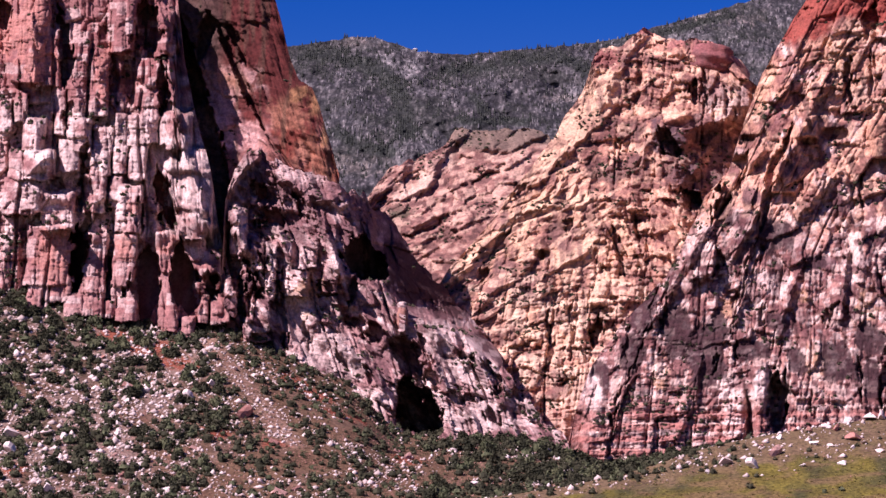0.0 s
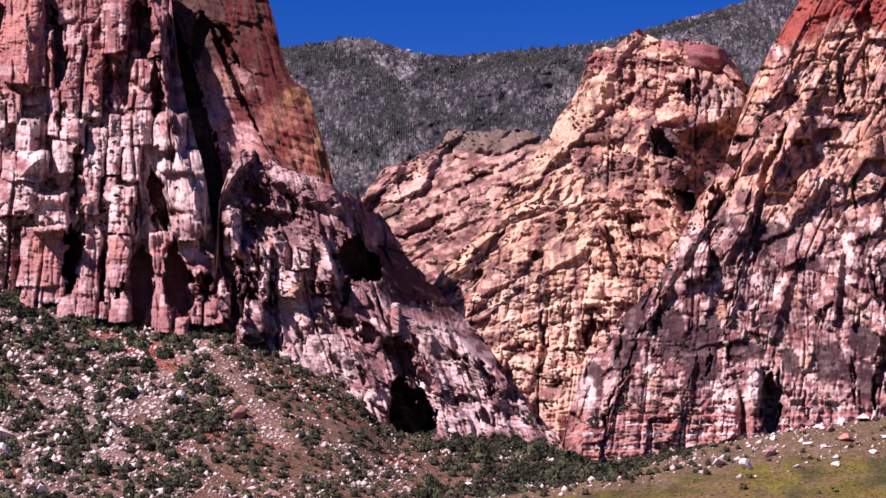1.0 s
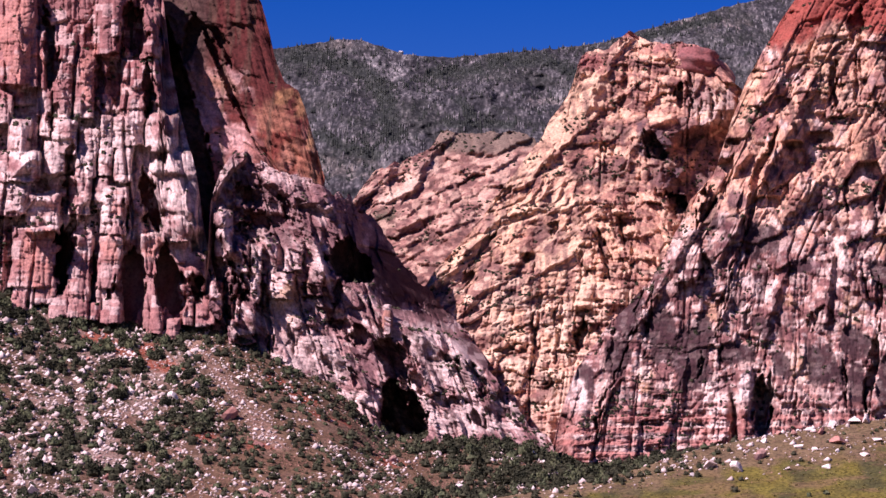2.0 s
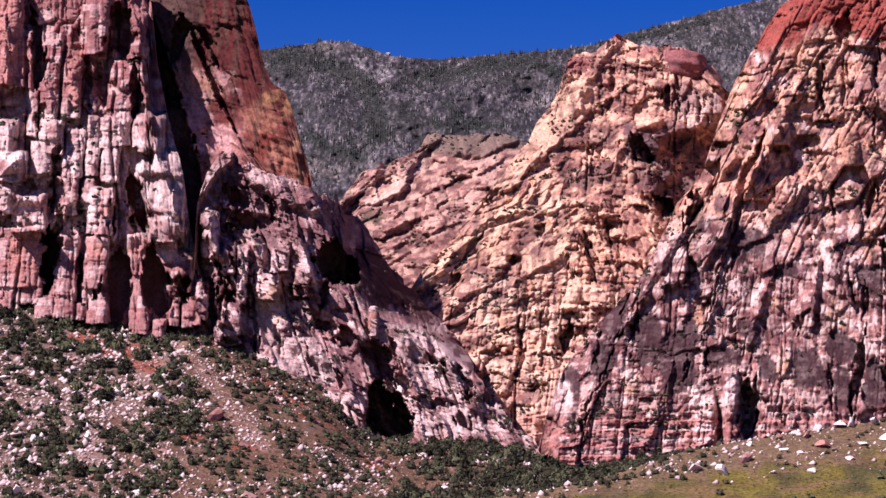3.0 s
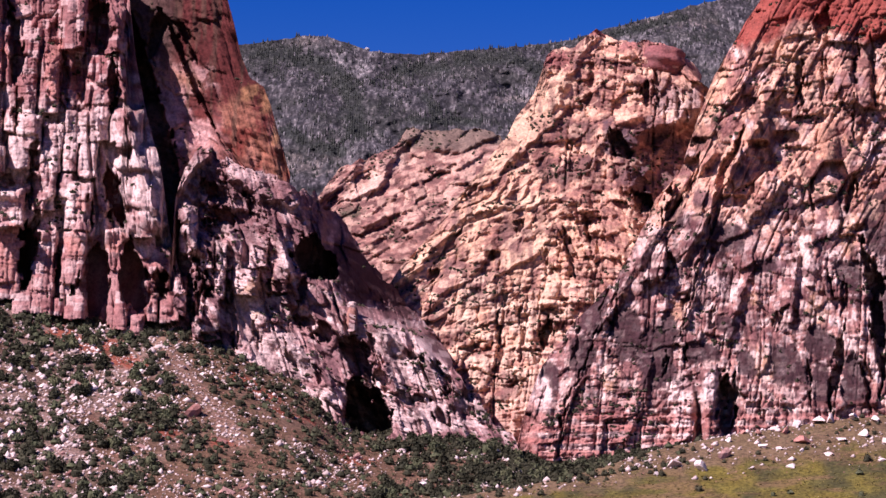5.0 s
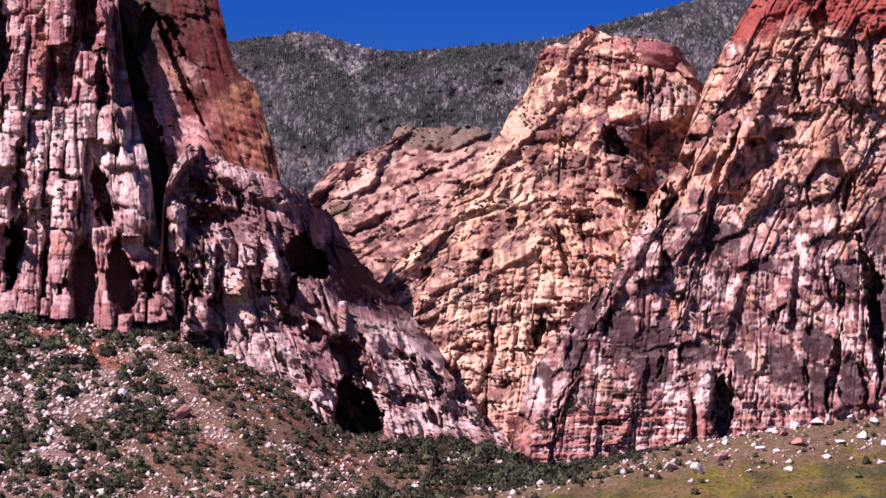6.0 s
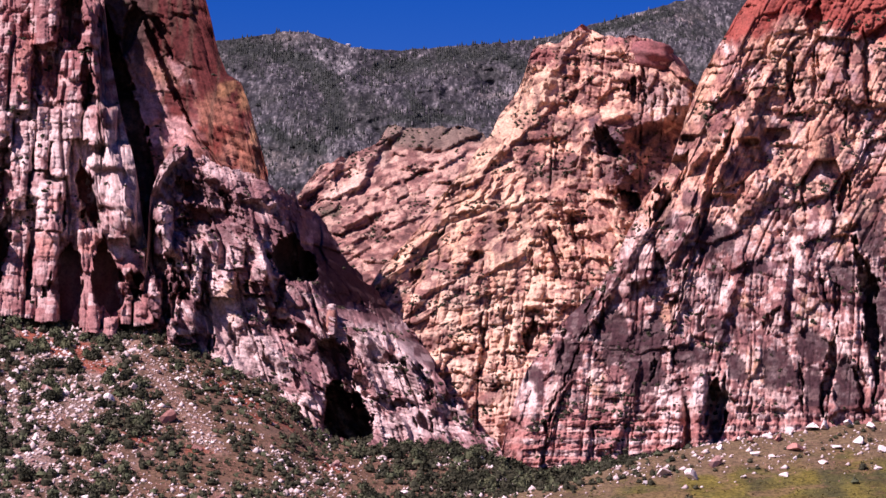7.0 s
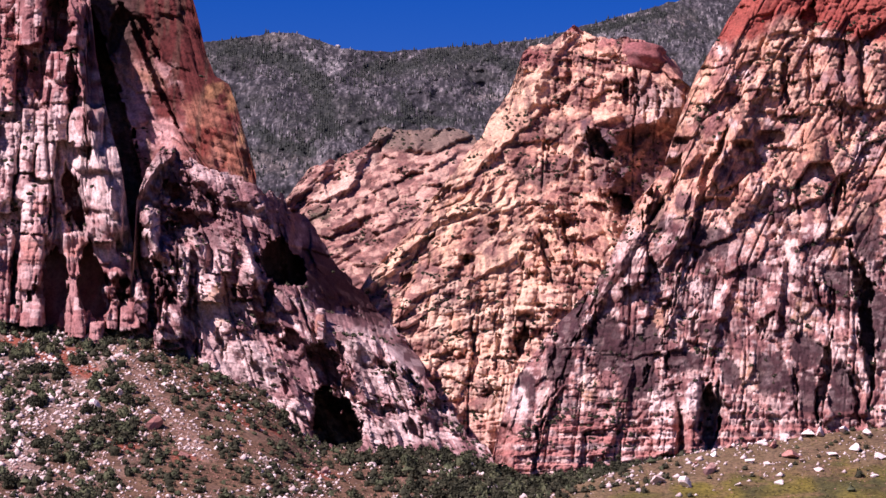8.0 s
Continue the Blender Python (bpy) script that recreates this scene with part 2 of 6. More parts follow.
CHUTE = [(-136.1, 1752.0), (-122.3, 1718.0), (-107.2, 1683.5), (-92.6, 1646.5), (-80.0, 1612.0)]
RED_SOIL = [(-189.6, 1750.5, 13.0), (-169.1, 1740.5, 16.1), (-150.6, 1714.0, 11.4), (-84.3, 1723.5, 9.6), (-70.9, 1708.5, 10.8), (-57.4, 1684.5, 9.4), (-118.8, 1610.5, 10.7), (-90.4, 1609.0, 8.9), (-19.5, 1651.5, 12.2), (-216.3, 1552.5, 8.6), (-143.5, 1705.5, 9.5), (-45.2, 1696.5, 7.5), (19.2, 1575.5, 8.8), (161.9, 1520.5, 8.4)]


def build_ground():
    xs = np.concatenate([-np.geomspace(4500, 330, 26), np.arange(-320, 360, 2.0), np.geomspace(362, 4500, 26)])
    ys = np.concatenate([np.linspace(-1500, 1300, 57), np.arange(1310, 1420, 6), np.arange(1420, 1830, 1.8), np.arange(1832, 2000, 8), np.linspace(2010, 4900, 30)])
    x, y = np.meshgrid(xs, ys)
    z, hill, t = ground_height(x, y)
    c = np.zeros((*x.shape, 3)) + np.array((0.19, 0.105, 0.066))
    c = blend(c, (0.15, 0.095, 0.06), 0.5 + 1.2 * fbm(x / 24, y / 24, 4, 31))
    c = blend(c, (0.32, 0.21, 0.165), step(0.1, 0.4, fbm(x / 14, y / 22, 4, 32)))
    c = blend(c, (0.215, 0.125, 0.072), 0.75 * step(-170, -90, x))
    c = blend(c, (0.38, 0.26, 0.21), 0.6 * step(-110, -190, x) * step(-0.2, 0.2, fbm(x / 10, y / 10, 4, 34)))
    c = blend(c, (0.37, 0.22, 0.155), 0.85 * step(8, 3, near_path(x, y, CHUTE)[0] + 4 * fbm(x / 6, y / 6, 3, 47)))
    red = np.zeros(x.shape)
    for rx, ry, wide in RED_SOIL:
        red = np.maximum(red, step(1.1, 0.5, np.hypot((x - rx) / wide, (y - ry) / wide) + 0.7 * fbm(x / 8, y / 8, 4, 33)))
    c = blend(c, (0.36, 0.105, 0.06), 0.95 * red)
    grass = np.zeros_like(c) + np.array((0.22, 0.18, 0.035))
    grass = blend(grass, (0.10, 0.095, 0.035), 0.5 + 1.3 * fbm(x / 9, y / 20, 4, 35))
    grass = blend(grass, (0.25, 0.15, 0.08), 0.6 * step(0.05, 0.35, fbm(x / 14, y / 8, 4, 36)))
    grass = blend(grass, (0.235, 0.155, 0.09), 0.85 * step(0.56, 0.76, hill_part(x, y) + 0.25 * fbm(x / 12, y / 12, 4, 48)))
    hill = ground_height(x + 9 * fbm(x / 11, y / 11, 3, 37), y + 9 * fbm(x / 11, y / 11, 3, 38))[1]
    c = np.where(hill[..., None], grass, c)
    plain = blend(np.zeros_like(c) + np.array((0.24, 0.15, 0.105)), (0.17, 0.125, 0.08), step(-0.2, 0.3, fbm(x / 500, y / 500, 3, 39)))
    c = plain + (c - plain) * (step(430, 330, np.abs(x)) * step(1330, 1450, y) * step(1990, 1830, y))[..., None]
    ob = sheet("ground", x, y, z, c, EARTH)
    return tagged(ob, "stony desert slope with reddish soil and dry grass", "ground", kind="structure")


build_ground()


# ---- the cliffs ----
def columns(x, z, w, h, seed, lean=0.0):
    """Upright joints about w apart and cross joints about h apart: metres from each, and random numbers for the joint, the column and the block."""
    u = (x + lean * z) / w + 0.28 * fbm(x / w / 3, z / h / 2.2, 2, seed)
    i = np.floor(u)

    def edge(k):
        return k + 0.75 * (rnd2(k, 0 * k, seed + 1) - 0.5)
    i = np.where(u < edge(i), i - 1, np.where(u >= edge(i + 1), i + 1, i))
    left, right = u - edge(i), edge(i + 1) - u
    joint = np.where(left < right, i, i + 1)
    tall = h * (0.55 + 0.9 * rnd2(i, 0 * i, seed + 2))
    v = z / tall + 10 * rnd2(i, 0 * i, seed + 3) + 0.12 * fbm(x / w, z / h, 2, seed + 6)
    j = np.floor(v)

    def bed(k):
        return k + 0.75 * (rnd2(k, i, seed + 4) - 0.5)
    j = np.where(v < bed(j), j - 1, np.where(v >= bed(j + 1), j + 1, j))
    dz = np.minimum(v - bed(j), bed(j + 1) - v) * tall
    wide = np.clip(rnd2(joint, 0 * i, seed + 5) * 0.6 + 0.7 * vnoise(joint * 7.7, z / h / 1.2, seed + 7) - 0.25, 0, 1)
    return np.minimum(left, right) * w, dz, wide, rnd2(i, j, seed + 9), rnd2(i, j, seed + 10), rnd2(i, j, seed + 11), 0.5 * (left - right), v - j - 0.5


def squared(x, z, w, h, seed, lean, dip):
    """Relief of squared blocks between upright joints and beds."""
    dx, dz, wide, r1, r2, r3, u, v = columns(x, z + dip * x, w, h, seed, lean)
    out = w * (0.42 * (r1 - 0.5) + 0.7 * ((r2 - 0.5) * u + (r3 - 0.7) * v * 0.8))
    out = out - 0.55 * w * step(0.14, 0.10, r1)
    rim = max(0.045 * w, 0.45)
    open_bed = 0.15 + 1.25 * step(0.3, 0.75, vnoise(x / w / 1.3, z / h / 0.7, seed + 61))
    return out - 0.34 * w * np.exp(-dx / rim) * (0.15 + 1.3 * wide) - 0.23 * w * np.exp(-dz / rim) * open_bed - 0.25 * w * step(0.5, 0.9, wide) * step(0.09 * w, 0.04 * w, dx)


def pillows(x, z, w, h, seed, lean=0.0, dip=0.0):
    """Relief of rounded blocks stacked in columns, with dark gaps between them."""
    dx, dz, wide, r1, r2, r3, u, v = columns(x, z + dip * x, w, h, seed, lean)
    side, bed = np.clip(dx / (0.42 * w), 0, 1), np.clip(dz / (0.3 * w), 0, 1)
    out = w * (0.42 * np.sqrt(1 - (1 - side) ** 2) + 0.2 * np.sqrt(1 - (1 - bed) ** 2) + 0.55 * (r1 - 0.5) + 0.35 * (r2 - 0.5) * u)
    return out - 0.9 * w * step(0.55, 0.95, wide) * step(0.12 * w, 0.04 * w, dx)


def rocky(x, z, seed, lean=0.0, big=20.0, amp=1.0, joints=1.0, dip=0.0, square=0.75):
    """Broken sandstone, in metres towards the viewer: tilted facets and squared blocks of three sizes, thin beds and deep joints."""
    xs = x + lean * z
    broken = np.clip(0.85 + 1.3 * fbm(x / 30, z / 24, 3, seed + 17), 0.2, 1.5)  # smooth slabs and shattered zones
    out = 4 * fbm(x / 55, z / 55, 3, seed + 3) + 0.35 * fbm(x / 2.6, z / 2.2, 3, seed + 4)
    for k, (w, h, rise, tilt) in enumerate(((big, big * 1.4, 0.55, 0.9), (big * 0.45, big * 0.5, 0.5, 1.1), (big * 0.19, big * 0.16, 0.5, 1.3))):
        e, r1, r2, r3, u, v = blocks(xs, z + dip * x, w, h, seed + 30 * k)
        part = w * (rise * (r1 - 0.5) + tilt * ((r2 - 0.5) * u + (r3 - 0.66) * v)) - 0.13 * w * step(0.13, 0.0, e)
        if k:
            part = part * (1 - square) + 1.15 * square * squared(x, z, w, h, seed + 30 * k + 11, lean, dip)
            part = part * broken
        out = out + amp * part
    bed = (z + dip * x) / 2.7 + 0.8 * fbm(x / 12, z / 8, 3, seed + 14)
    out = out + 0.75 * amp * (bed % 1) * step(-0.25, 0.2, fbm(x / 18, z / 14, 3, seed + 15))
    dx, dz, wide, r1, r2, r3, u, v = columns(x, z, big * 1.1, big * 1.6, seed + 200, lean)
    gap = joints * step(0.35, 0.9, wide)
    return out - big * 0.8 * gap * step(0.03 * big + 0.07 * big * gap, 0.02 * big, dx)


def pillared(x, z, items, seed, lift=0.0):
    """Rock columns that stand proud of a face: (x, top, width, height); lift brings them all forward."""
    out = np.zeros(x.shape)
    wx, wz = x + 1.6 * fbm(x / 7, z / 12, 3, seed), z + 2.0 * fbm(x / 7, z / 9, 3, seed + 3)
    for k, (x0, top, wide, tall) in enumerate(items):
        u, v = (wx - x0) / (0.5 * wide), (wz - top + 0.5 * tall) / (0.5 * tall)
        r = rnd2(np.array([k]), np.array([3]), seed)[0]
        body = np.sqrt(np.clip(1 - np.abs(u) ** 4, 0, 1)) * np.clip(1 - np.abs(np.clip(v, -0.6, None)) ** 5, 0, 1) ** 0.5
        inside = (np.abs(u) < 1) * (np.abs(v) < 1)
        out = np.maximum(out, ((0.30 + 0.25 * r) * wide * body + lift * step(0, 0.35, body)) * inside)
    return out


def clefts(x, z, items, rough=1.0):
    """Deep dark cracks: broken lines with a width and a depth."""
    e, r1, r2, r3, u, v = cells(x / 3.6, z / 6.0, 903)
    wx, wz = x + rough * (3.0 * (r1 - 0.5) + 3.0 * fbm(x / 11, z / 11, 3, 901)), z + rough * (4 * (r2 - 0.5) + 4.0 * fbm(x / 11, z / 11, 3, 907))
    cut = np.zeros(x.shape)
    for points, wide, deep in items:
        d, a = near_path(wx, wz, points)
        half = 0.5 * wide * (1.1 - np.abs(2 * a - 1) ** 2) * (0.75 + 0.5 * r3)
        cut = np.maximum(cut, deep * step(half + 0.5, half - 0.5, d))
    return cut


RAGGED = {}


def ragged_edge(x, z, seed):
    """Uneven outlines that follow the joints, kept so that they are worked out once for each face."""
    key = (x.shape, float(x.sum()), float(z.sum()), seed)
    if key not in RAGGED:
        RAGGED[key] = fbm(x / 7, z / 10, 4, seed) + 0.9 * (cells(x / 5.5, z / 9.0, seed + 5)[1] - 0.5) + 0.6 * (cells(x / 2.2, z / 2.6, seed + 6)[1] - 0.5)
    return RAGGED[key]


def ovals(x, z, items, rim=0.25, ragged=0.25, seed=911):
    """How far inside each of some ragged ovals (x, z, half width, half height): 1 well inside, 0 outside."""
    r = ragged * ragged_edge(x, z, seed)
    inside = np.zeros(x.shape)
    for x0, z0, rx, rz in items:
        d = (np.abs((x - x0) / rx) ** 3 + np.abs((z - z0) / rz) ** 3) ** (1 / 3) + r
        inside = np.maximum(inside, step(1.0, 1.0 - rim, d))
    return inside


def domes(x, z, items):
    """Rounded swellings (x, z, half width, half height, metres proud)."""
    out = np.zeros(x.shape)
    for x0, z0, rx, rz, tall in items:
        d2 = ((x - x0) / rx) ** 2 + ((z - z0) / rz) ** 2
        out = np.maximum(out, tall * np.sqrt(np.clip(1 - d2, 0, 1)))
    return out


def ridges(x, z, items, seed, rough=1.0):
    """Ribs and ledges along broken lines: a long slope up to the crest on the one side, a short drop on the other (to the right of a line that runs down). Each has its points, both widths and its height."""
    block = cells(x / 4.5, z / 5.0, seed + 7)
    wx = x + rough * (2.4 * fbm(x / 10, z / 10, 3, seed) + 1.8 * (block[1] - 0.5))
    wz = z + rough * (2.4 * fbm(x / 10, z / 10, 3, seed + 3) + 1.8 * (block[2] - 0.5))
    out = np.zeros(x.shape)
    for k, (points, near, far, tall) in enumerate(items):
        best, side = np.full(x.shape, 1e9), np.zeros(x.shape)
        for (x0, z0), (x1, z1) in zip(points[:-1], points[1:]):
            ux, uz = x1 - x0, z1 - z0
            t = np.clip(((wx - x0) * ux + (wz - z0) * uz) / (ux * ux + uz * uz + 1e-9), 0, 1)
            d = np.hypot(wx - x0 - t * ux, wz - z0 - t * uz)
            side = np.where(d < best, (wz - z0) * ux - (wx - x0) * uz, side)
            best = np.minimum(best, d)
        uneven = 0.75 + 0.5 * vnoise(x / 13 + 3.1 * k, z / 13, seed + 11)
        out = np.maximum(out, tall * np.clip(1 - best / (np.where(side > 0, far, near) * uneven), 0, 1))
    return out


def strokes(x, z, items, rim=0.4, ragged=0.25, seed=917):
    """How far inside each of some ragged bands (points, half width): 1 well inside, 0 outside."""
    r = ragged * ragged_edge(x, z, seed)
    inside = np.zeros(x.shape)
    for points, half in items:
        inside = np.maximum(inside, step(1.0, 1.0 - rim, near_path(x, z, points)[0] / half + r))
    return inside


def turn(x, z, points, slope):
    """A face that turns away from the viewer to the right of a line given as (x, z), top to bottom."""
    xl = np.interp(-z, [-p[1] for p in points], [p[0] for p in points])
    return slope * np.clip(x - xl, 0, None)


def mottle(x, z, seed, low, mid, high, a=-0.12, b=0.14, sx=9.0, sz=6.0):
    """Patchy rock in three colours: dark varnish, its middle tone and fresh pale faces."""
    n = fbm(x / sx, z / sz, 5, seed)
    c = np.zeros((*x.shape, 3)) + np.array(mid)
    broad = 0.28 * fbm(x / 34, z / 24, 3, seed + 41)
    c = blend(c, low, step(a, a - 0.22, n + broad))
    return blend(c, high, step(b, b + 0.16, n + broad))


def patches(c, x, z, w, h, seed, pale, dark, some=1.0, lean=0.0, fresh=0.25, old=0.23):
    """Single blocks that broke off lately or weathered dark, with the straight outlines of the joints."""
    dx, dz, wide, r1, r2, r3, u, v = columns(x, z, w, h, seed, lean)
    c = blend(c, pale, some * 0.85 * step(0.99 - fresh, 1.01 - fresh, r1) * (0.5 + 0.5 * r2))
    return blend(c, dark, some * 0.75 * step(old + 0.01, old - 0.01, r1) * (0.5 + 0.5 * r3))


def streaks(x, z, seed, wide=3.0, tall=40.0):
    return fbm(x / wide, z / tall, 4, seed)


def face(owner, name, plane, xs, foot, top, rows, relief, paint, back=120, ends=(0, 0), mat=None, wide=26.0, lean=0.0, seed=1, jag=1.0):
    """The rock body of a thing, in ribs that its main joints part."""
    massif(name, xs, foot, top, plane, relief, lambda x, z, out: paint(x, z), rows, back, ends, mat, owner, wide, lean, seed, jag)


def thing(name, label, category, group="", kind=""):
    return tagged(new(name), label, category, group, kind)


def lump(owner, name, x0, z0, rx, rz, plane, proud, colour, seed, label=""):
    """A rounded block that stands out of a face."""
    a = np.linspace(0, 2 * math.pi, 41)[None]
    p = np.linspace(-0.5 * math.pi, 0.5 * math.pi, 25)[:, None]
    cx, cy, cz = np.cos(p) * np.cos(a), np.cos(p) * np.sin(a), np.sin(p) + 0 * a
    soft = (np.abs(cx) ** 3 + np.abs(cy) ** 3 + np.abs(cz) ** 3) ** (-1 / 3)
    soft = soft * (1 + 0.12 * (cells(cx * 1.7 + seed, cz * 1.7 + cy, seed)[1] - 0.5) + 0.16 * fbm(cx * 1.6 + cy + seed, cz * 1.8 - cy, 3, seed) + 0.05 * np.cos(9 * cz + 3 * cx))
    y0 = plane[0] + plane[1] * z0 - proud
    x, y, z = x0 + rx * cx * soft, y0 + rx * cy * soft, z0 + rz * cz * soft
    c = blend(np.zeros((*x.shape, 3)) + np.array(colour), PLUM, 0.5 * step(0.0, 0.4, fbm(x / 3, z / 5, 4, seed + 3)))
    ob = sheet(name, x, y, z, c, SANDSTONE, None, owner)
    return tagged(ob, label)


def foot_of(x):
    return np.interp(x, [p[0] for p in FOOT], [p[2] for p in FOOT])


CREAM, PINK, ROSE = (0.86, 0.65, 0.58), (0.58, 0.33, 0.29), (0.36, 0.17, 0.16)
RED, ORANGE, TAN = (0.36, 0.085, 0.06), (0.56, 0.25, 0.13), (0.74, 0.47, 0.33)
VARNISH, PLUM, GREY = (0.10, 0.055, 0.055), (0.20, 0.115, 0.11), (0.24, 0.22, 0.20)
BLUSH = (0.55, 0.23, 0.19)

# -- the pillared cliff beside the stony slope --
TOP_A = [(-410.8, 348.1), (-237.1, 344.3), (-167.6, 340.6), (-161.7, 321.9), (-156.9, 285.1), (-148.8, 248.9), (-138.4, 213.3), (-132.9, 178.4), (-125.4, 150.8), (-114.7, 123.6), (-86.2, 96.8)]
CRACKS_A_HIGH = [
    ([(-269.7, 321.9), (-265.5, 299.7)], 8, 18), ([(-182.4, 321.9), (-178.0, 299.7), (-178.4, 285.1)], 13, 26), ([(-233.9, 318.2), (-230.5, 299.7), (-227.1, 274.2), (-228.7, 266.9)], 7.5, 22), ([(-186.9, 307.1), (-185.7, 263.3)], 4, 12), ([(-198.6, 285.1), (-196.4, 252.5)], 3, 9),
    ([(-170.4, 281.4), (-168.8, 266.9), (-167.4, 248.9)], 6, 18), ([(-224.7, 256.1), (-225.1, 238.2)], 4, 10), ([(-160.6, 248.9), (-155.9, 213.3)], 3, 8), ([(-213.9, 231.0), (-213.9, 216.9)], 6, 12), ([(-213.9, 216.9), (-209.6, 199.3), (-209.2, 171.4)], 5, 14),
]
CRACKS_A_LOW = [
    ([(-170.8, 216.9), (-168.8, 199.3), (-164.4, 174.9)], 4, 14), ([(-234.7, 209.8), (-225.9, 202.8)], 6, 10), ([(-165.7, 188.8), (-161.4, 181.8), (-158.6, 179.1)], 6, 14), ([(-210.6, 178.4), (-213.7, 161.1), (-216.6, 142.3)], 10, 22), ([(-174.8, 168.0), (-173.8, 144.0), (-173.7, 118.6)], 13, 30),
    ([(-195.6, 164.5), (-194.4, 140.6)], 4, 14), ([(-152.1, 157.7), (-149.7, 137.2), (-147.7, 127.0)], 15, 32), ([(-137.7, 150.8), (-134.9, 137.2)], 9, 22), ([(-116.3, 144.0), (-117.0, 123.6)], 5, 24), ([(-96.6, 123.6), (-92.8, 101.8)], 4, 16),
]
CRACKS_A = CRACKS_A_HIGH + CRACKS_A_LOW
PILLARS_HIGH = [(-250.3, 333.1, 22.5, 64.9), (-237.6, 303.4, 14.9, 37.4), (-220.7, 296.1, 12.2, 32.2), (-206.7, 290.6, 11.5, 44.0), (-194.0, 325.6, 15.0, 37.5), (-169.4, 315.2, 10.2, 30.0), (-176.4, 284.4, 18.3, 31.1), (-164.0, 299.7, 6.1, 44.1), (-262.1, 256.8, 7.4, 20.2), (-253.0, 263.3, 8.1, 20.2), (-244.5, 246.0, 14.1, 20.8), (-231.1, 266.9, 8.8, 18.6), (-220.2, 266.2, 11.5, 19.6), (-217.1, 246.7, 15.5, 22.2), (-229.5, 250.3, 7.4, 15.5)]
PILLARS_MID = [(-202.6, 241.0, 12.1, 16.8), (-192.8, 248.9, 7.4, 22.2), (-185.0, 247.5, 8.1, 20.2), (-176.4, 253.9, 14.1, 24.9), (-203.6, 226.8, 11.4, 18.1), (-192.6, 228.9, 9.4, 18.8), (-181.5, 228.9, 11.4, 22.1), (-163.4, 250.3, 11.4, 22.2), (-158.0, 250.3, 15.5, 24.9), (-222.2, 233.2, 13.4, 20.8), (-244.7, 226.1, 28.1, 19.4), (-248.3, 207.7, 24.0, 22.0), (-227.7, 200.0, 20.6, 24.6), (-206.2, 211.2, 13.3, 24.0), (-194.0, 209.1, 8.0, 19.3), (-185.7, 204.2, 16.7, 30.0)]
PILLARS_LOW = [(-230.6, 179.1, 27.9, 37.1), (-218.2, 171.4, 8.6, 30.5), (-210.3, 161.1, 5.3, 26.4), (-203.7, 174.2, 13.3, 37.1), (-187.0, 173.5, 15.2, 31.8), (-181.1, 159.4, 7.9, 31.7), (-190.8, 154.2, 6.6, 21.8), (-162.1, 174.9, 15.2, 23.9), (-160.9, 151.5, 10.6, 34.3), (-145.7, 171.4, 13.9, 27.8), (-136.1, 164.5, 11.2, 24.5), (-184.6, 135.1, 13.2, 15.1), (-204.3, 139.9, 14.5, 16.5)]
PILLARS_FOOT = [(-159.3, 128.7, 9.2, 14.4), (-148.3, 124.3, 9.2, 14.4), (-139.2, 137.8, 6.6, 18.4), (-127.0, 137.2, 7.2, 18.4), (-123.0, 148.1, 7.9, 23.1), (-131.2, 133.8, 7.2, 16.4), (-104.2, 134.5, 13.8, 26.3), (-113.7, 122.9, 5.9, 14.4), (-215.7, 137.2, 9.9, 13.2), (-195.7, 133.8, 8.5, 11.8), (-235.9, 144.0, 13.2, 15.1), (-222.7, 144.0, 13.2, 11.9), (-143.5, 147.4, 7.9, 16.5)]
SHELF_A = [(-248.0, 181.1), (-217.9, 178.4), (-174.5, 176.6), (-148.0, 180.1), (-117.7, 171.4)]


GAPS_A = [
    ([(-214.5, 178.4), (-214.1, 157.7), (-215.7, 137.2)], 7.0, 70), ([(-173.4, 166.3), (-172.4, 144.0), (-173.3, 118.6)], 9.0, 80), ([(-154.8, 168.0), (-151.6, 144.0), (-149.3, 125.3)], 12.7, 80), ([(-132.0, 150.8), (-133.3, 140.6)], 7.3, 50), ([(-118.3, 168.0), (-116.3, 144.0), (-116.9, 118.6)], 6.0, 60),
    ([(-169.0, 214.0), (-165.5, 196.0), (-158.5, 175.0)], 9.0, 45), ([(-191.2, 280.7), (-188.0, 254.3)], 9.6, 10), ([(-213.0, 213.3), (-213.4, 195.8), (-214.8, 183.6)], 4.7, 18), ([(-180.3, 195.8), (-177.7, 174.9)], 4.0, 14),
]
RIBS_A = [
    ([(-248.4, 301.6), (-246.9, 263.3), (-243.4, 226.8)], 14.6, 4.9, 7), ([(-217.5, 299.7), (-203.7, 263.3), (-195.9, 243.5)], 8.3, 3.1, 6), ([(-169.7, 307.1), (-164.3, 274.2), (-158.7, 241.7), (-147.2, 206.3), (-140.9, 188.1)], 13.1, 3.1, 10), ([(-184.5, 252.5), (-173.3, 227.5), (-165.5, 202.8)], 7.5, 2.7, 6),
    ([(-249.5, 206.3), (-235.5, 195.8), (-222.1, 195.1)], 4.7, 3.4, 8), ([(-230.4, 223.9), (-243.2, 213.3), (-246.0, 202.8)], 8.8, 4.1, 8), ([(-222.6, 266.9), (-216.3, 243.5), (-208.7, 227.5)], 7.6, 2.7, 6), ([(-209.6, 213.3), (-200.5, 197.5)], 5.4, 2.7, 5),
]


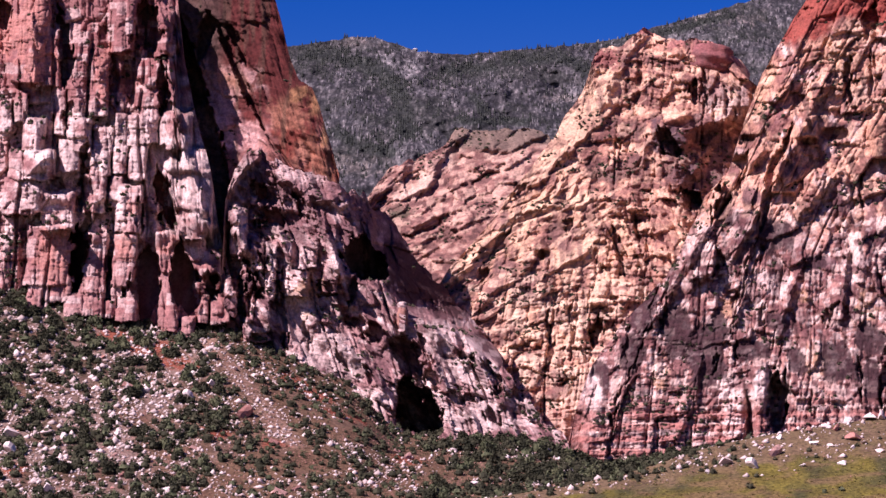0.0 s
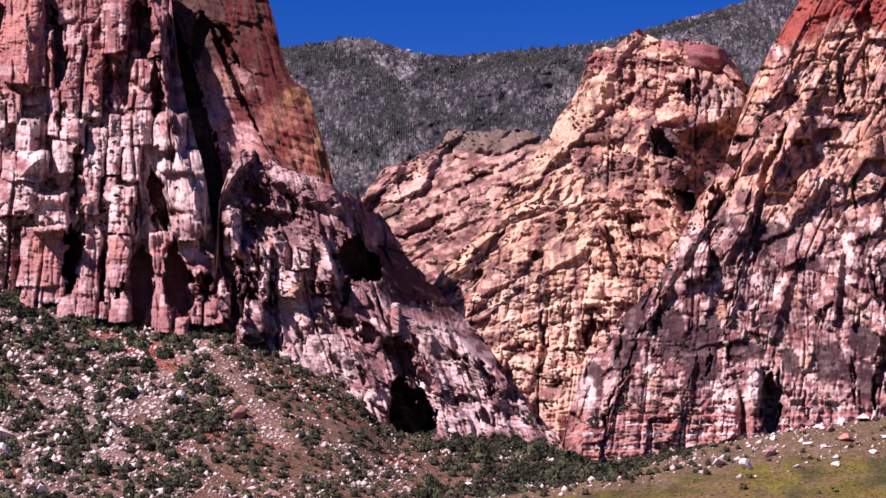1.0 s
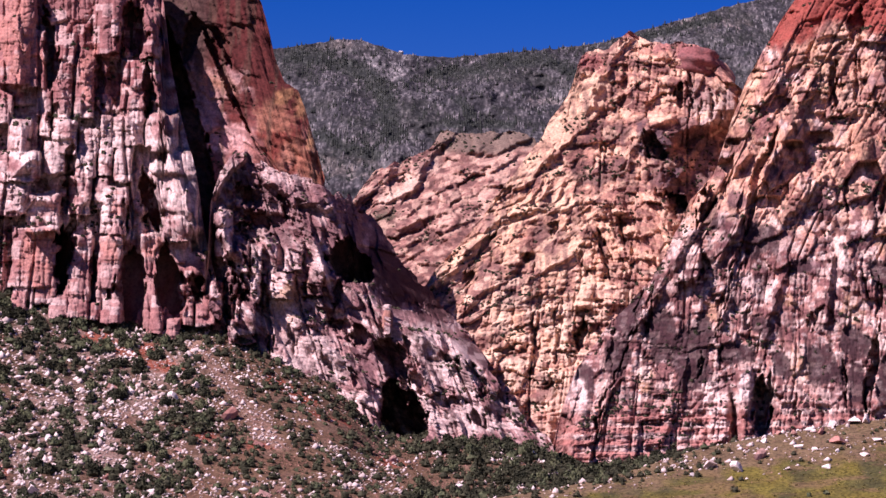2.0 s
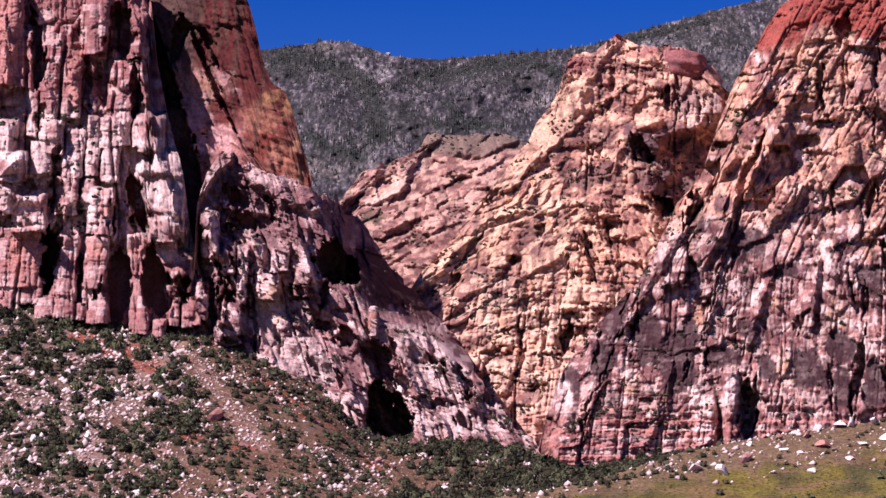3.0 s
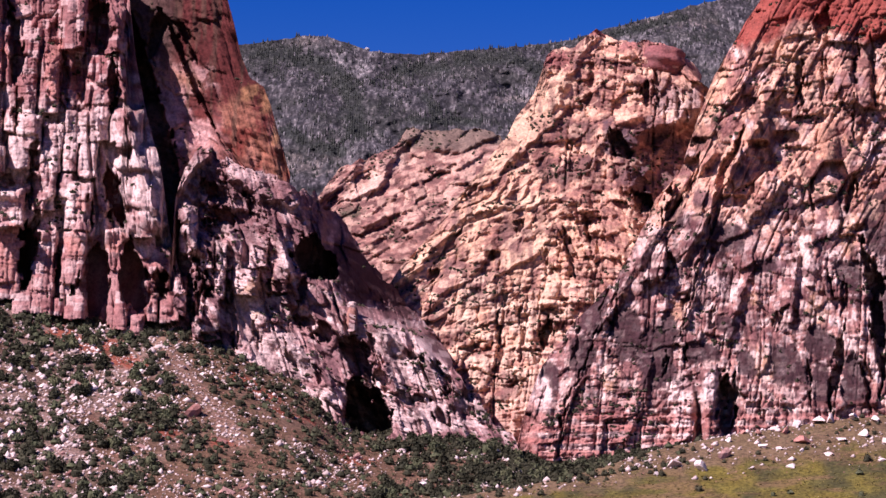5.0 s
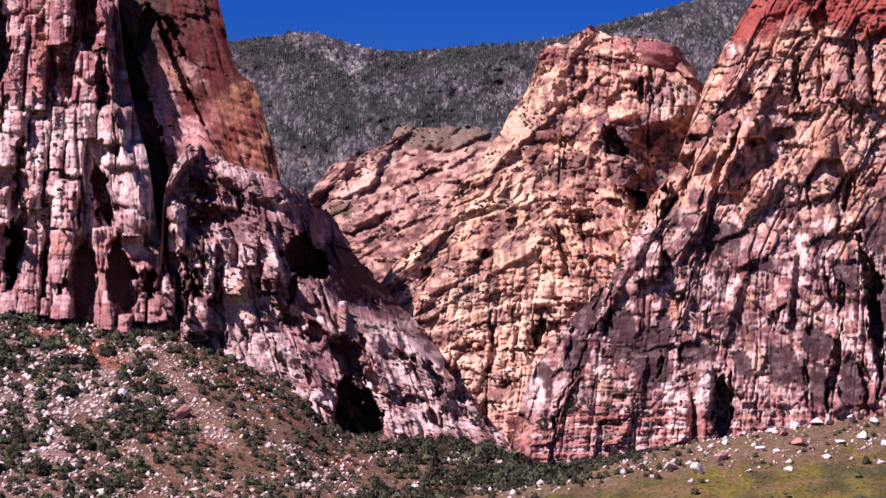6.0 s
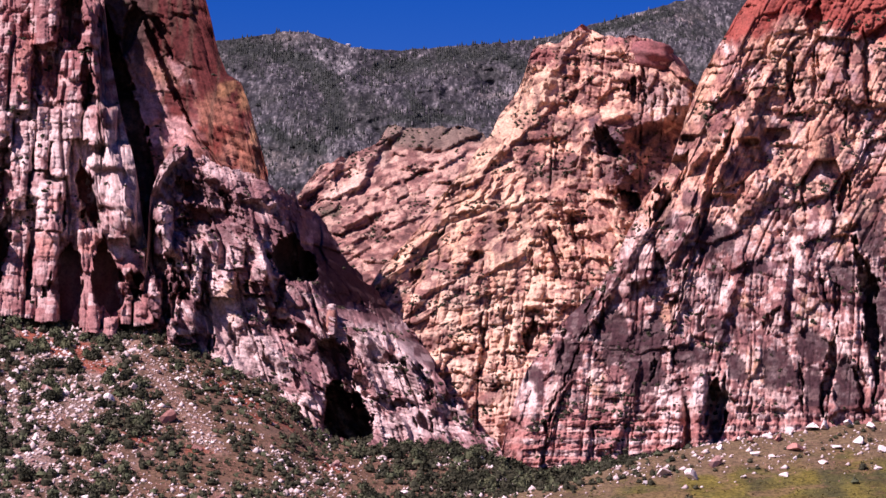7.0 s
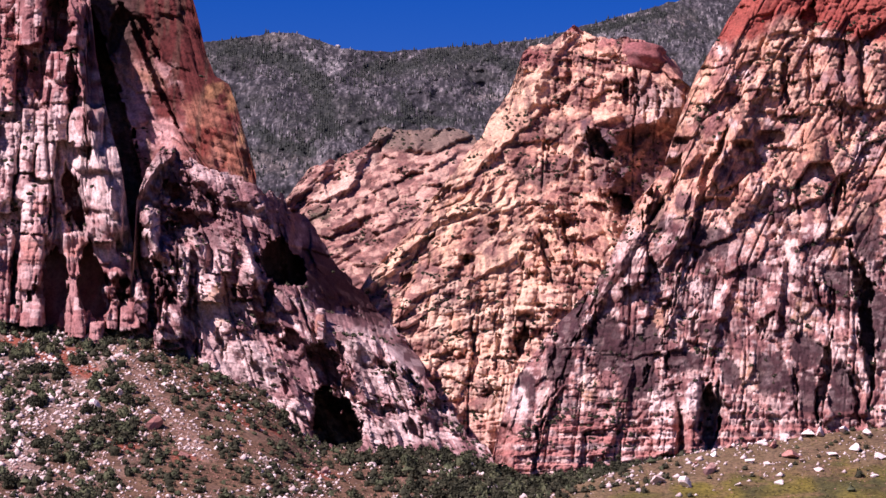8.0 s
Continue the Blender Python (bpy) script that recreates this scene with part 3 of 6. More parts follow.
def relief_left(x, z):
    low_row = np.maximum(pillared(x, z, PILLARS_LOW, 122, 15), pillared(x, z, PILLARS_FOOT, 123, 17))
    high_row = np.maximum(1.3 * pillared(x, z, PILLARS_HIGH, 120, 7), 1.3 * pillared(x, z, PILLARS_MID, 121, 7))
    high_row = np.maximum(high_row, pillared(x, z, [(-146.3, 226.8, 20.1, 56.9), (-158.8, 218.3, 14.7, 30.1)], 125, 11))
    calm = np.maximum(step(0, 14, low_row), 0.75 * step(0, 6, high_row))
    out = (0.7 - 0.35 * calm) * rocky(x, z, 100, 0.03, 17.0, 0.85, 1.0, 0.0, 0.75) + (0.55 - 0.3 * calm) * pillows(x, z, 10, 11, 140, 0.08) + 0.3 * pillows(x, z, 4.5, 4.5, 145, 0.05) + 0.8 * ridges(x, z, RIBS_A, 150) + low_row + high_row
    low = line(SHELF_A, x) + 12 * fbm(x / 16, 0 * x, 3, 131) + 9 * (rnd2(np.floor(x / 9), 0 * x, 132) - 0.5)
    out = out - 9 * step(low + 6, low - 10, z) * step(-252, -242, x)
    out = out - 0.5 * np.clip(x - line([p[::-1] for p in TOP_A[3:]][::-1], z) + 9, 0, None)
    return out - np.maximum(clefts(x, z, CRACKS_A), clefts(x, z, GAPS_A))


RUDDY_A = [(-262.1, 299.7, 13.6, 27.2), (-250.7, 310.8, 11.6, 23.8), (-243.9, 281.4, 11.5, 16.9), (-205.9, 274.2, 5.4, 20.3), (-228.6, 161.1, 14.9, 19.2), (-183.4, 188.8, 8.6, 9.3), (-160.8, 168.0, 7.9, 9.9), (-185.6, 164.5, 7.9, 8.6)]
PALE_A = [(-145.5, 202.8, 14.7, 30.0), (-161.9, 195.8, 13.3, 20.0), (-188.5, 192.3, 13.3, 16.6), (-169.3, 213.3, 13.4, 13.4), (-255.5, 248.9, 16.8, 20.2), (-218.3, 248.9, 13.4, 23.5), (-202.1, 231.0, 13.4, 20.1), (-180.5, 238.2, 16.8, 20.1), (-156.0, 216.9, 16.7, 20.0), (-227.0, 223.9, 13.4, 16.7), (-242.4, 199.3, 16.6, 13.3)]


def paint_left(x, z):
    c = mottle(x, z, 110, ROSE, (0.62, 0.37, 0.33), CREAM, -0.2, -0.06, 8, 7)
    c = blend(c, CREAM, 0.8 * ovals(x, z, PALE_A, 0.6, 0.7))
    c = blend(c, PLUM, 0.45 * step(0.15, 0.45, streaks(x, z, 113, 4, 25)))
    c = blend(c, (0.34, 0.13, 0.12), 0.9 * step(240, 268, z + 14 * fbm(x / 20, z / 20, 3, 114)))
    c = blend(c, (0.42, 0.18, 0.16), 0.8 * step(172, 157, z + 8 * fbm(x / 15, z / 15, 3, 117)))
    c = patches(c, x, z, 6, 6, 130, CREAM, (0.34, 0.15, 0.14), 0.7)
    return blend(c, (0.60, 0.27, 0.215), 0.85 * ovals(x, z, RUDDY_A, 0.5, 0.6))


left = thing("pillared_cliff", "tall pink and cream sandstone cliff split into pillars", "cliff")
face(left, "rock_pillar", (1728, 0.35), np.concatenate([np.arange(-405, -275, 3), np.arange(-275, -80, 0.52)]), lambda x: foot_of(x) - 25, lambda x: line(TOP_A, x), 400, relief_left, paint_left, 240, (75, 0), None, 13.0, 0.0, 3)

# -- the red tower and slab behind the chimney --
TOP_B = [(-205.1, 345.3), (-110.1, 339.6), (-103.5, 326.4), (-98.9, 307.6), (-93.2, 285.3), (-87.7, 272.4), (-80.0, 268.8), (-75.0, 256.0), (-69.9, 237.8), (-62.6, 212.7), (-60.0, 173.8)]
CRACKS_B = [
    ([(-162.5, 315.1), (-152.7, 274.3), (-143.1, 237.8), (-133.9, 205.6), (-128.8, 173.8)], 14, 60),
    ([(-146.2, 318.8), (-139.0, 309.5), (-131.5, 292.7), (-122.2, 270.6), (-114.9, 256.0), (-108.3, 240.7)], 4.5, 16), ([(-139.0, 311.3), (-130.9, 307.6), (-124.6, 296.4), (-120.4, 282.4)], 5, 12), ([(-143.8, 318.1), (-145.4, 303.9), (-149.6, 284.6)], 8.4, 16),
    ([(-152.4, 296.4), (-145.9, 279.8)], 2, 6), ([(-107.5, 237.8), (-89.9, 216.3)], 2, 4),
]


def relief_tower(x, z):
    out = 0.32 * rocky(x, z, 200, 0.25, 16.0, 0.7, 0.3, 0.32) + 4 * fbm(x / 40, z / 60, 3, 205)
    b = (z + 0.32 * x) / 6 + 0.7 * fbm(x / 25, z / 25, 2, 207)
    out = out + 1.6 * np.abs(b % 1 - 0.5) + 2.2 * fbm((x + 0.35 * z) / 3.5, z / 22, 4, 208)
    out = out + 10 * step(-8, 4, x - line([p[::-1] for p in CRACKS_B[1][0]][::-1], z)) * step(190, 262, z)
    out = out - 0.45 * np.clip(x - line([p[::-1] for p in TOP_B[1:]][::-1], z) + 12, 0, None)
    return out - clefts(x, z, CRACKS_B, 0.3)


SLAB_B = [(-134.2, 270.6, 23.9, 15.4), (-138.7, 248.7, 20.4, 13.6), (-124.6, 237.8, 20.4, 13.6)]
GOLD_B = [(-77.1, 259.6, 8.9, 11.6), (-70.5, 237.8, 6.8, 13.6), (-85.8, 265.1, 7.5, 5.5)]
BROWN_B = [(-84.0, 205.0, 14.0, 13.0), (-66.0, 203.0, 9.0, 15.0), (-90.6, 246.9, 13.6, 17.0), (-81.6, 227.0, 13.6, 17.0), (-71.2, 216.3, 10.2, 13.5)]


def paint_tower(x, z):
    c = mottle(x, z, 210, RED, BLUSH, PINK, -0.05, 0.2, 14, 20)
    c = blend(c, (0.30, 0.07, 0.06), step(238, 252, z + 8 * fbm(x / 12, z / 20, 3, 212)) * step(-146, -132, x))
    # Upper left wall: its shade is painted in by darkening the grey-brown.
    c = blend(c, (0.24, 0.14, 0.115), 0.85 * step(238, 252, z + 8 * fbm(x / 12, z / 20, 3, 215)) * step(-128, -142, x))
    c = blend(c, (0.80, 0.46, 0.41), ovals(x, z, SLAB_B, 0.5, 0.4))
    band = z + 0.30 * x
    c = blend(c, ORANGE, 0.75 * np.exp(-((band - 234) / 6.0) ** 2) * step(-112, -124, x))
    c = blend(c, (0.36, 0.16, 0.145), 0.6 * step(-0.05, 0.25, fbm(x / 30, (z + 0.42 * x) / 2.6, 3, 217)) * step(262, 245, z) * step(-95, -105, x))
    c = blend(c, (0.70, 0.31, 0.19), 0.75 * ovals(x, z, BROWN_B, 0.6, 0.5))
    c = blend(c, (0.99, 0.50, 0.24), 0.9 * ovals(x, z, GOLD_B, 0.5, 0.6))
    c = blend(c, (0.30, 0.2, 0.13), 0.5 * step(0.1, 0.4, streaks(x, z, 219, 3, 40)))
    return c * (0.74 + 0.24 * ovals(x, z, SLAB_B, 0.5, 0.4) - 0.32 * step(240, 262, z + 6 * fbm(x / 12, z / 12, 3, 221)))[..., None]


tower = thing("sandstone_tower", "dark red sandstone tower above a smooth banded slab", "cliff")
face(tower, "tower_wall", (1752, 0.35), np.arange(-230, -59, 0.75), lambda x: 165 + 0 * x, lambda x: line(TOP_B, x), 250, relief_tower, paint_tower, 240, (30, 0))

# -- the long ramp of pale rock that runs down to the wash --
TOP_C = [(-132.0, 96.8), (-130.6, 144.4), (-129.9, 197.0), (-124.9, 214.9), (-116.8, 226.4), (-110.0, 225.7), (-89.3, 214.9), (-62.1, 207.0), (-45.1, 196.3), (-28.1, 178.6), (-19.7, 163.5), (2.0, 140.3), (25.0, 115.4), (37.9, 93.5), (50.5, 69.6), (69.6, 52.2), (79.1, 44.1)]
CRACKS_C_HIGH = [
    ([(-114.4, 204.1), (-105.7, 197.0)], 12, 14), ([(-88.9, 198.7), (-78.5, 186.3)], 5, 10), ([(-130.8, 193.4), (-123.9, 161.8), (-117.7, 137.5), (-115.7, 117.1)], 5, 26), ([(-110.5, 188.1), (-95.2, 183.5)], 6, 12), ([(-111.9, 179.3), (-91.7, 177.5)], 9, 14),
    ([(-118.1, 165.2), (-107.4, 144.4), (-110.0, 123.9)], 3, 14), ([(-107.4, 165.2), (-103.4, 144.4)], 3, 10), ([(-41.3, 160.0), (-34.5, 149.6)], 6, 14), ([(-47.9, 154.8), (-37.2, 151.3)], 8, 18), ([(-95.3, 151.3), (-93.5, 123.9), (-90.4, 105.2)], 3.5, 12),
    ([(-52.7, 147.9), (-53.5, 130.7)], 6, 16), ([(-74.2, 142.7), (-64.2, 137.5)], 8, 12), ([(-60.6, 123.9), (-44.0, 113.7)], 7, 12),
]
CRACKS_C_LOW = [
    ([(-80.4, 123.9), (-77.2, 103.5)], 2, 5), ([(3.6, 123.9), (10.2, 110.3), (18.3, 93.5)], 4, 10), ([(-44.0, 117.1), (-30.8, 110.3)], 8, 16), ([(-16.1, 113.7), (-7.8, 96.8)], 4, 10), ([(-30.8, 110.3), (-20.9, 101.9), (-9.4, 83.5)], 12, 26),
    ([(-63.6, 110.3), (-53.5, 90.1)], 3, 7), ([(-8.5, 103.5), (-3.9, 76.9)], 4, 12), ([(21.6, 100.2), (32.8, 80.2)], 4, 10), ([(-47.0, 96.8), (-41.9, 80.2)], 3, 8), ([(40.9, 80.2), (43.4, 71.9)], 7, 16),
    ([(27.9, 80.2), (42.5, 75.2)], 3, 8), ([(-1.3, 78.5), (21.4, 75.2)], 4, 10), ([(24.6, 70.2), (32.6, 57.1)], 5, 10),
]
CRACKS_C = CRACKS_C_HIGH + CRACKS_C_LOW
CAVE_C = [(-18.2, 71.6, 8.4, 13.6), (-11.6, 64.3, 11.0, 11.0), (-6.5, 59.1, 6.5, 5.8)]
CALM_C = [(-17.9, 151.3, 16.5, 12.6), (-4.0, 139.3, 11.2, 9.2), (-80.5, 130.7, 16.5, 23.0), (-63.6, 106.9, 16.4, 16.4), (-47.0, 93.5, 16.3, 13.0), (5.2, 106.9, 19.6, 16.4), (21.4, 67.0, 22.7, 9.7), (-73.4, 106.9, 16.4, 16.4)]
SHADE_C = [(-65.7, 214.9), (-55.0, 186.3), (-44.6, 161.8), (-31.0, 130.7), (-14.4, 113.7)]
LEDGE_C = [(-74.5, 154.8), (-27.7, 129.0), (5.3, 118.8), (37.9, 96.8)]


RIDGES_C = [
    ([(-110.7, 225.7), (-119.1, 214.9), (-125.6, 205.9), (-131.9, 196.3)], 6.1, 3.4, 11), ([(-80.5, 198.7), (-71.0, 179.3), (-64.0, 161.8), (-60.4, 147.2)], 7.4, 2.4, 9), ([(-102.9, 214.9), (-89.1, 204.1), (-75.4, 198.7), (-60.2, 193.4)], 3.4, 6.8, 7), ([(-96.7, 177.5), (-87.8, 154.8), (-80.9, 145.1)], 5.4, 2.7, 7),
    ([(-30.9, 113.7), (-7.8, 96.8), (5.2, 80.2)], 9.9, 3.9, 7), ([(-42.7, 144.4), (-31.0, 123.9), (-25.9, 110.3)], 7.3, 2.7, 7), ([(-4.6, 113.7), (21.6, 96.8), (37.7, 76.9)], 8.5, 3.3, 6), ([(-87.5, 144.4), (-73.7, 120.5), (-47.0, 96.8), (-33.8, 83.5)], 10.0, 4.0, 6), ([(-122.3, 190.6), (-119.0, 172.2), (-112.9, 161.8)], 4.0, 2.7, 8),
]
PILLARS_C = [(-120.9, 189.9, 10.1, 28.6), (-124.0, 147.2, 7.3, 24.9), (-108.9, 171.5, 8.0, 20.1), (-101.5, 169.4, 6.0, 36.8), (-106.4, 134.1, 11.3, 20.5), (-113.3, 123.9, 5.9, 13.2), (-79.9, 172.2, 10.0, 20.1), (-66.1, 154.8, 8.6, 16.6)]
GAPS_C = [([(-112.7, 154.8), (-113.3, 123.9)], 2.6, 16), ([(-95.1, 144.4), (-93.1, 110.3)], 1.4, 12), ([(-130.3, 179.3), (-126.8, 151.3)], 2.0, 16)]
PALE_C = [(-120.6, 181.0, 4.7, 8.1), (-101.1, 154.8, 3.0, 15.0), (-85.4, 129.0, 11.2, 14.5), (-64.6, 158.3, 4.7, 13.3)]
HOLLOW_C = [(-95.2, 184.6, 20.2, 5.4), (-105.8, 198.7, 13.5, 8.8), (-54.0, 123.9, 6.6, 7.3)]


def relief_ramp(x, z):
    out = 0.8 * (1 - 0.65 * ovals(x, z, CALM_C, 0.6, 0.5)) * rocky(x, z, 300, 0.35, 14.0, 0.8, 0.8, 0.3, 0.75)
    b = (z + 0.55 * x) / 9 + 0.8 * fbm(x / 30, z / 30, 3, 305)
    out = out + 2.4 * np.abs(b % 1 - 0.5) + 3 * fbm(x / 30, z / 30, 3, 306)
    fold = ((x + 0.5 * z) / 25 + 0.7 * fbm(x / 40, z / 40, 3, 307)) % 1
    out = out + 6 * fold * step(1.0, 0.86, fold) + 1.3 * ridges(x, z, RIDGES_C, 350) - 9 * ovals(x, z, HOLLOW_C, 0.7, 0.5)
    above = step(-6, 6, z - line(LEDGE_C, x))
    out = out - turn(x, z, SHADE_C, 3.0) * above
    out = out + pillared(x, z, [(-122.9, 189.2, 8.0, 12.7), (-120.6, 180.0, 11.3, 20.7), (-112.0, 174.3, 8.0, 14.6), (-104.8, 169.4, 9.3, 27.9), (-94.9, 170.8, 13.3, 25.3), (-86.0, 152.0, 15.2, 16.6), (-23.8, 130.7, 4.6, 16.5), (-114.0, 150.0, 8.0, 30.0), (-122.0, 160.0, 8.5, 24.0)], 320, 6)
    out = out + domes(x, z, [(-119.6, 207.7, 15.1, 23.5, 3.0), (-80.4, 123.9, 16.4, 29.6, 2.0), (-61.4, 168.7, 13.3, 23.3, 2.0)])
    out = out - 100 * ovals(x, z, CAVE_C, 0.12, 0.3) - 70 * ovals(x, z, [(-49.8, 161.0, 9.0, 12.0), (-44.6, 155.6, 9.3, 11.3), (-38.5, 152.0, 6.0, 6.6)], 0.12, 0.3)
    out = out + 1.2 * pillared(x, z, PILLARS_C, 322, 10)
    return out - np.maximum(clefts(x, z, CRACKS_C), clefts(x, z, GAPS_C))


CLEAN_C = [(-119.7, 211.3, 8.1, 10.1), (-87.3, 137.5, 9.9, 9.9), (-78.8, 129.0, 11.2, 11.2), (-70.1, 105.2, 19.6, 13.1), (-53.6, 96.8, 13.1, 13.1), (11.7, 93.5, 16.3, 16.3), (18.1, 63.7, 22.7, 9.7), (-1.3, 110.3, 13.1, 13.1)]
# Dark plum rock; shade of the hollows and right-turned wall is painted in too.
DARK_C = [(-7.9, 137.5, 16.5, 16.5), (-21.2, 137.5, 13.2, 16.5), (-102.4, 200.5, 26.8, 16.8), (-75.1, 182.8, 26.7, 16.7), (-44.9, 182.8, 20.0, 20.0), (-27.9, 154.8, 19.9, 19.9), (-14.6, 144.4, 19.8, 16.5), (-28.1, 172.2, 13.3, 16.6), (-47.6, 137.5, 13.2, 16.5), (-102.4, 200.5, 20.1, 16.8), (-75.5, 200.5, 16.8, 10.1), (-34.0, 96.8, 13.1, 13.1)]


def paint_ramp(x, z):
    t = z + 0.9 * x
    across, along = 0.75 * x + 0.65 * z, 0.75 * z - 0.65 * x
    c = mottle(across, along, 310, (0.19, 0.095, 0.098), (0.52, 0.29, 0.265), (0.84, 0.61, 0.55), -0.14, 0.04, 4, 13)
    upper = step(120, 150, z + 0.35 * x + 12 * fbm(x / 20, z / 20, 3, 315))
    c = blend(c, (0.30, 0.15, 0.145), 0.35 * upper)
    c = blend(c, CREAM, 0.8 * ovals(x, z, CLEAN_C, 0.5, 0.5))
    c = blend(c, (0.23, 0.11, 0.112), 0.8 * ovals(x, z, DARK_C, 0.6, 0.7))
    c = blend(c, VARNISH, 0.5 * step(0.16, 0.38, fbm((x + 0.25 * z) / 3, (z - 0.25 * x) / 16, 4, 313)))
    dark = ovals(x, z, DARK_C, 0.6, 0.7) * (1 - ovals(x, z, PALE_C, 0.5, 0.4))
    c = blend(c, CREAM, 0.8 * ovals(x, z, PALE_C, 0.5, 0.4))
    c = patches(c, x, z + 0.17 * x, 5, 4, 330, CREAM, (0.20, 0.09, 0.09), (0.85 - 0.7 * dark) * (1 - 0.55 * upper), 0.35, 0.2)
    # Near-black maroon: varnish, plus shade painted on the face turned right.
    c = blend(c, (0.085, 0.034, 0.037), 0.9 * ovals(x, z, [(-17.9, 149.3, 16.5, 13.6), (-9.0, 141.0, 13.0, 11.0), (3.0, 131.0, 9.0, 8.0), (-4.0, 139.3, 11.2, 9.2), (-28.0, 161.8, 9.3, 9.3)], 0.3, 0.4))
    c = blend(c, (0.68, 0.42, 0.24), 0.6 * ovals(x, z, [(-79.0, 135.8, 11.9, 13.2)], 0.5, 0.5))
    return c


ramp_rock = thing("sandstone_ramp", "pale streaked sandstone ramp with dark hollows", "cliff")
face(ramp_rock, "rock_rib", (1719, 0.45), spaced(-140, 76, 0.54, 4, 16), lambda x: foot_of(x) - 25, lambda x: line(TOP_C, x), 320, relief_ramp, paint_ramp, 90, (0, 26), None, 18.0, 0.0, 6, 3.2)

for k, (x, z, rx, rz) in enumerate([(-23.8, 129.7, 2.6, 2.3), (-23.7, 121.8, 3.0, 6.6)]):
    lump(ramp_rock, "hoodoo", x, z, rx, rz, (1719, 0.45), 8, CREAM if k == 0 else (0.50, 0.25, 0.19), 330 + k, "slender pink rock column with a pale cap" if k else "")

# -- the buttress on the far side of the wash --
TOP_D = [(65.9, 31.9), (70.3, 40.1), (78.2, 71.8), (88.8, 98.9), (109.6, 126.4), (134.0, 150.8), (146.8, 175.5), (154.1, 187.9), (159.8, 202.3), (174.2, 218.6), (186.2, 253.4), (198.0, 281.3), (207.7, 298.2), (217.4, 315.3), (229.0, 332.6), (254.6, 346.1), (290.8, 353.9), (468.9, 353.9)]
CRACKS_D_HIGH = [
    ([(215.3, 246.0), (205.1, 229.5), (197.6, 204.1), (191.3, 180.8)], 4.5, 13), ([(184.4, 230.2), (176.8, 214.9), (163.1, 184.4)], 11, 22), ([(254.6, 214.9), (253.9, 195.1)], 3.5, 10), ([(191.4, 182.6), (181.6, 157.8), (176.8, 140.3), (171.1, 112.6)], 1.2, 7), ([(190.8, 171.9), (186.4, 150.8)], 2, 6),
    ([(165.2, 168.4), (166.1, 157.8), (161.6, 147.3)], 3.5, 10), ([(134.2, 157.8), (123.0, 126.4), (108.3, 81.9), (96.8, 48.4)], 1.2, 6), ([(136.7, 150.8), (130.4, 126.4), (125.7, 105.7)], 2.5, 7), ([(174.3, 144.5), (173.0, 130.5)], 3, 9), ([(229.4, 135.0), (227.6, 121.2)], 2, 6),
    ([(192.3, 133.3), (189.8, 117.7)], 2.5, 8),
]
CRACKS_D_LOW = [
    ([(110.3, 126.4), (106.8, 98.9)], 2, 6), ([(172.8, 112.6), (172.9, 98.9)], 2, 6), ([(164.1, 105.7), (159.1, 88.7)], 2.2, 7), ([(245.6, 98.9), (245.8, 71.8)], 2.2, 8), ([(204.0, 95.5), (201.7, 76.8)], 4, 14),
    ([(197.3, 94.8), (195.8, 78.5), (193.9, 55.1)], 9.5, 26), ([(104.3, 81.9), (99.5, 65.1), (94.0, 41.1)], 3, 9), ([(217.9, 81.9), (215.5, 63.4)], 2, 6), ([(179.9, 78.5), (176.0, 51.7)], 3, 9), ([(126.0, 65.1), (123.7, 45.1)], 2, 6),
]
CRACKS_D = CRACKS_D_HIGH + CRACKS_D_LOW
CRACKS_D_FAR = [
    ([(282.1, 178.8), (284.1, 160.2), (288.6, 140.1), (289.9, 107.0), (286.4, 79.2)], 6.5, 24), ([(287.8, 156.9), (288.5, 138.4)], 11, 28), ([(268.0, 121.6), (263.5, 100.2), (257.1, 69.3)], 4.5, 16),
    ([(272.0, 153.4), (268.3, 126.6)], 2, 7), ([(278.7, 218.4), (275.9, 194.2)], 5, 14), ([(245.7, 103.3), (246.0, 69.2)], 2, 7), ([(279.3, 106.9), (281.1, 67.9)], 3, 10),
    ([(252.2, 292.7), (248.7, 260.4)], 4, 12), ([(282.1, 260.7), (281.4, 239.5)], 2, 7), ([(269.6, 329.3), (264.0, 303.7)], 9, 14), ([(235.8, 133.0), (229.6, 119.7)], 2, 6), ([(259.2, 156.6), (264.6, 139.9)], 2.4, 8),
    ([(316.0, 222.2), (314.2, 153.7), (306.1, 87.5)], 4, 14), ([(297.3, 307.6), (295.5, 260.8)], 2.5, 8), ([(286.6, 303.9), (282.4, 264.3)], 2.5, 8), ([(267.6, 296.5), (264.1, 260.5)], 2.5, 8),
]
ROOF_D = [(222.8, 236.8, 6.9, 2.7), (205.9, 199.8, 7.5, 4.4), (240.3, 241.2, 8.9, 4.8), (186.2, 238.6, 5.5, 2.7)]


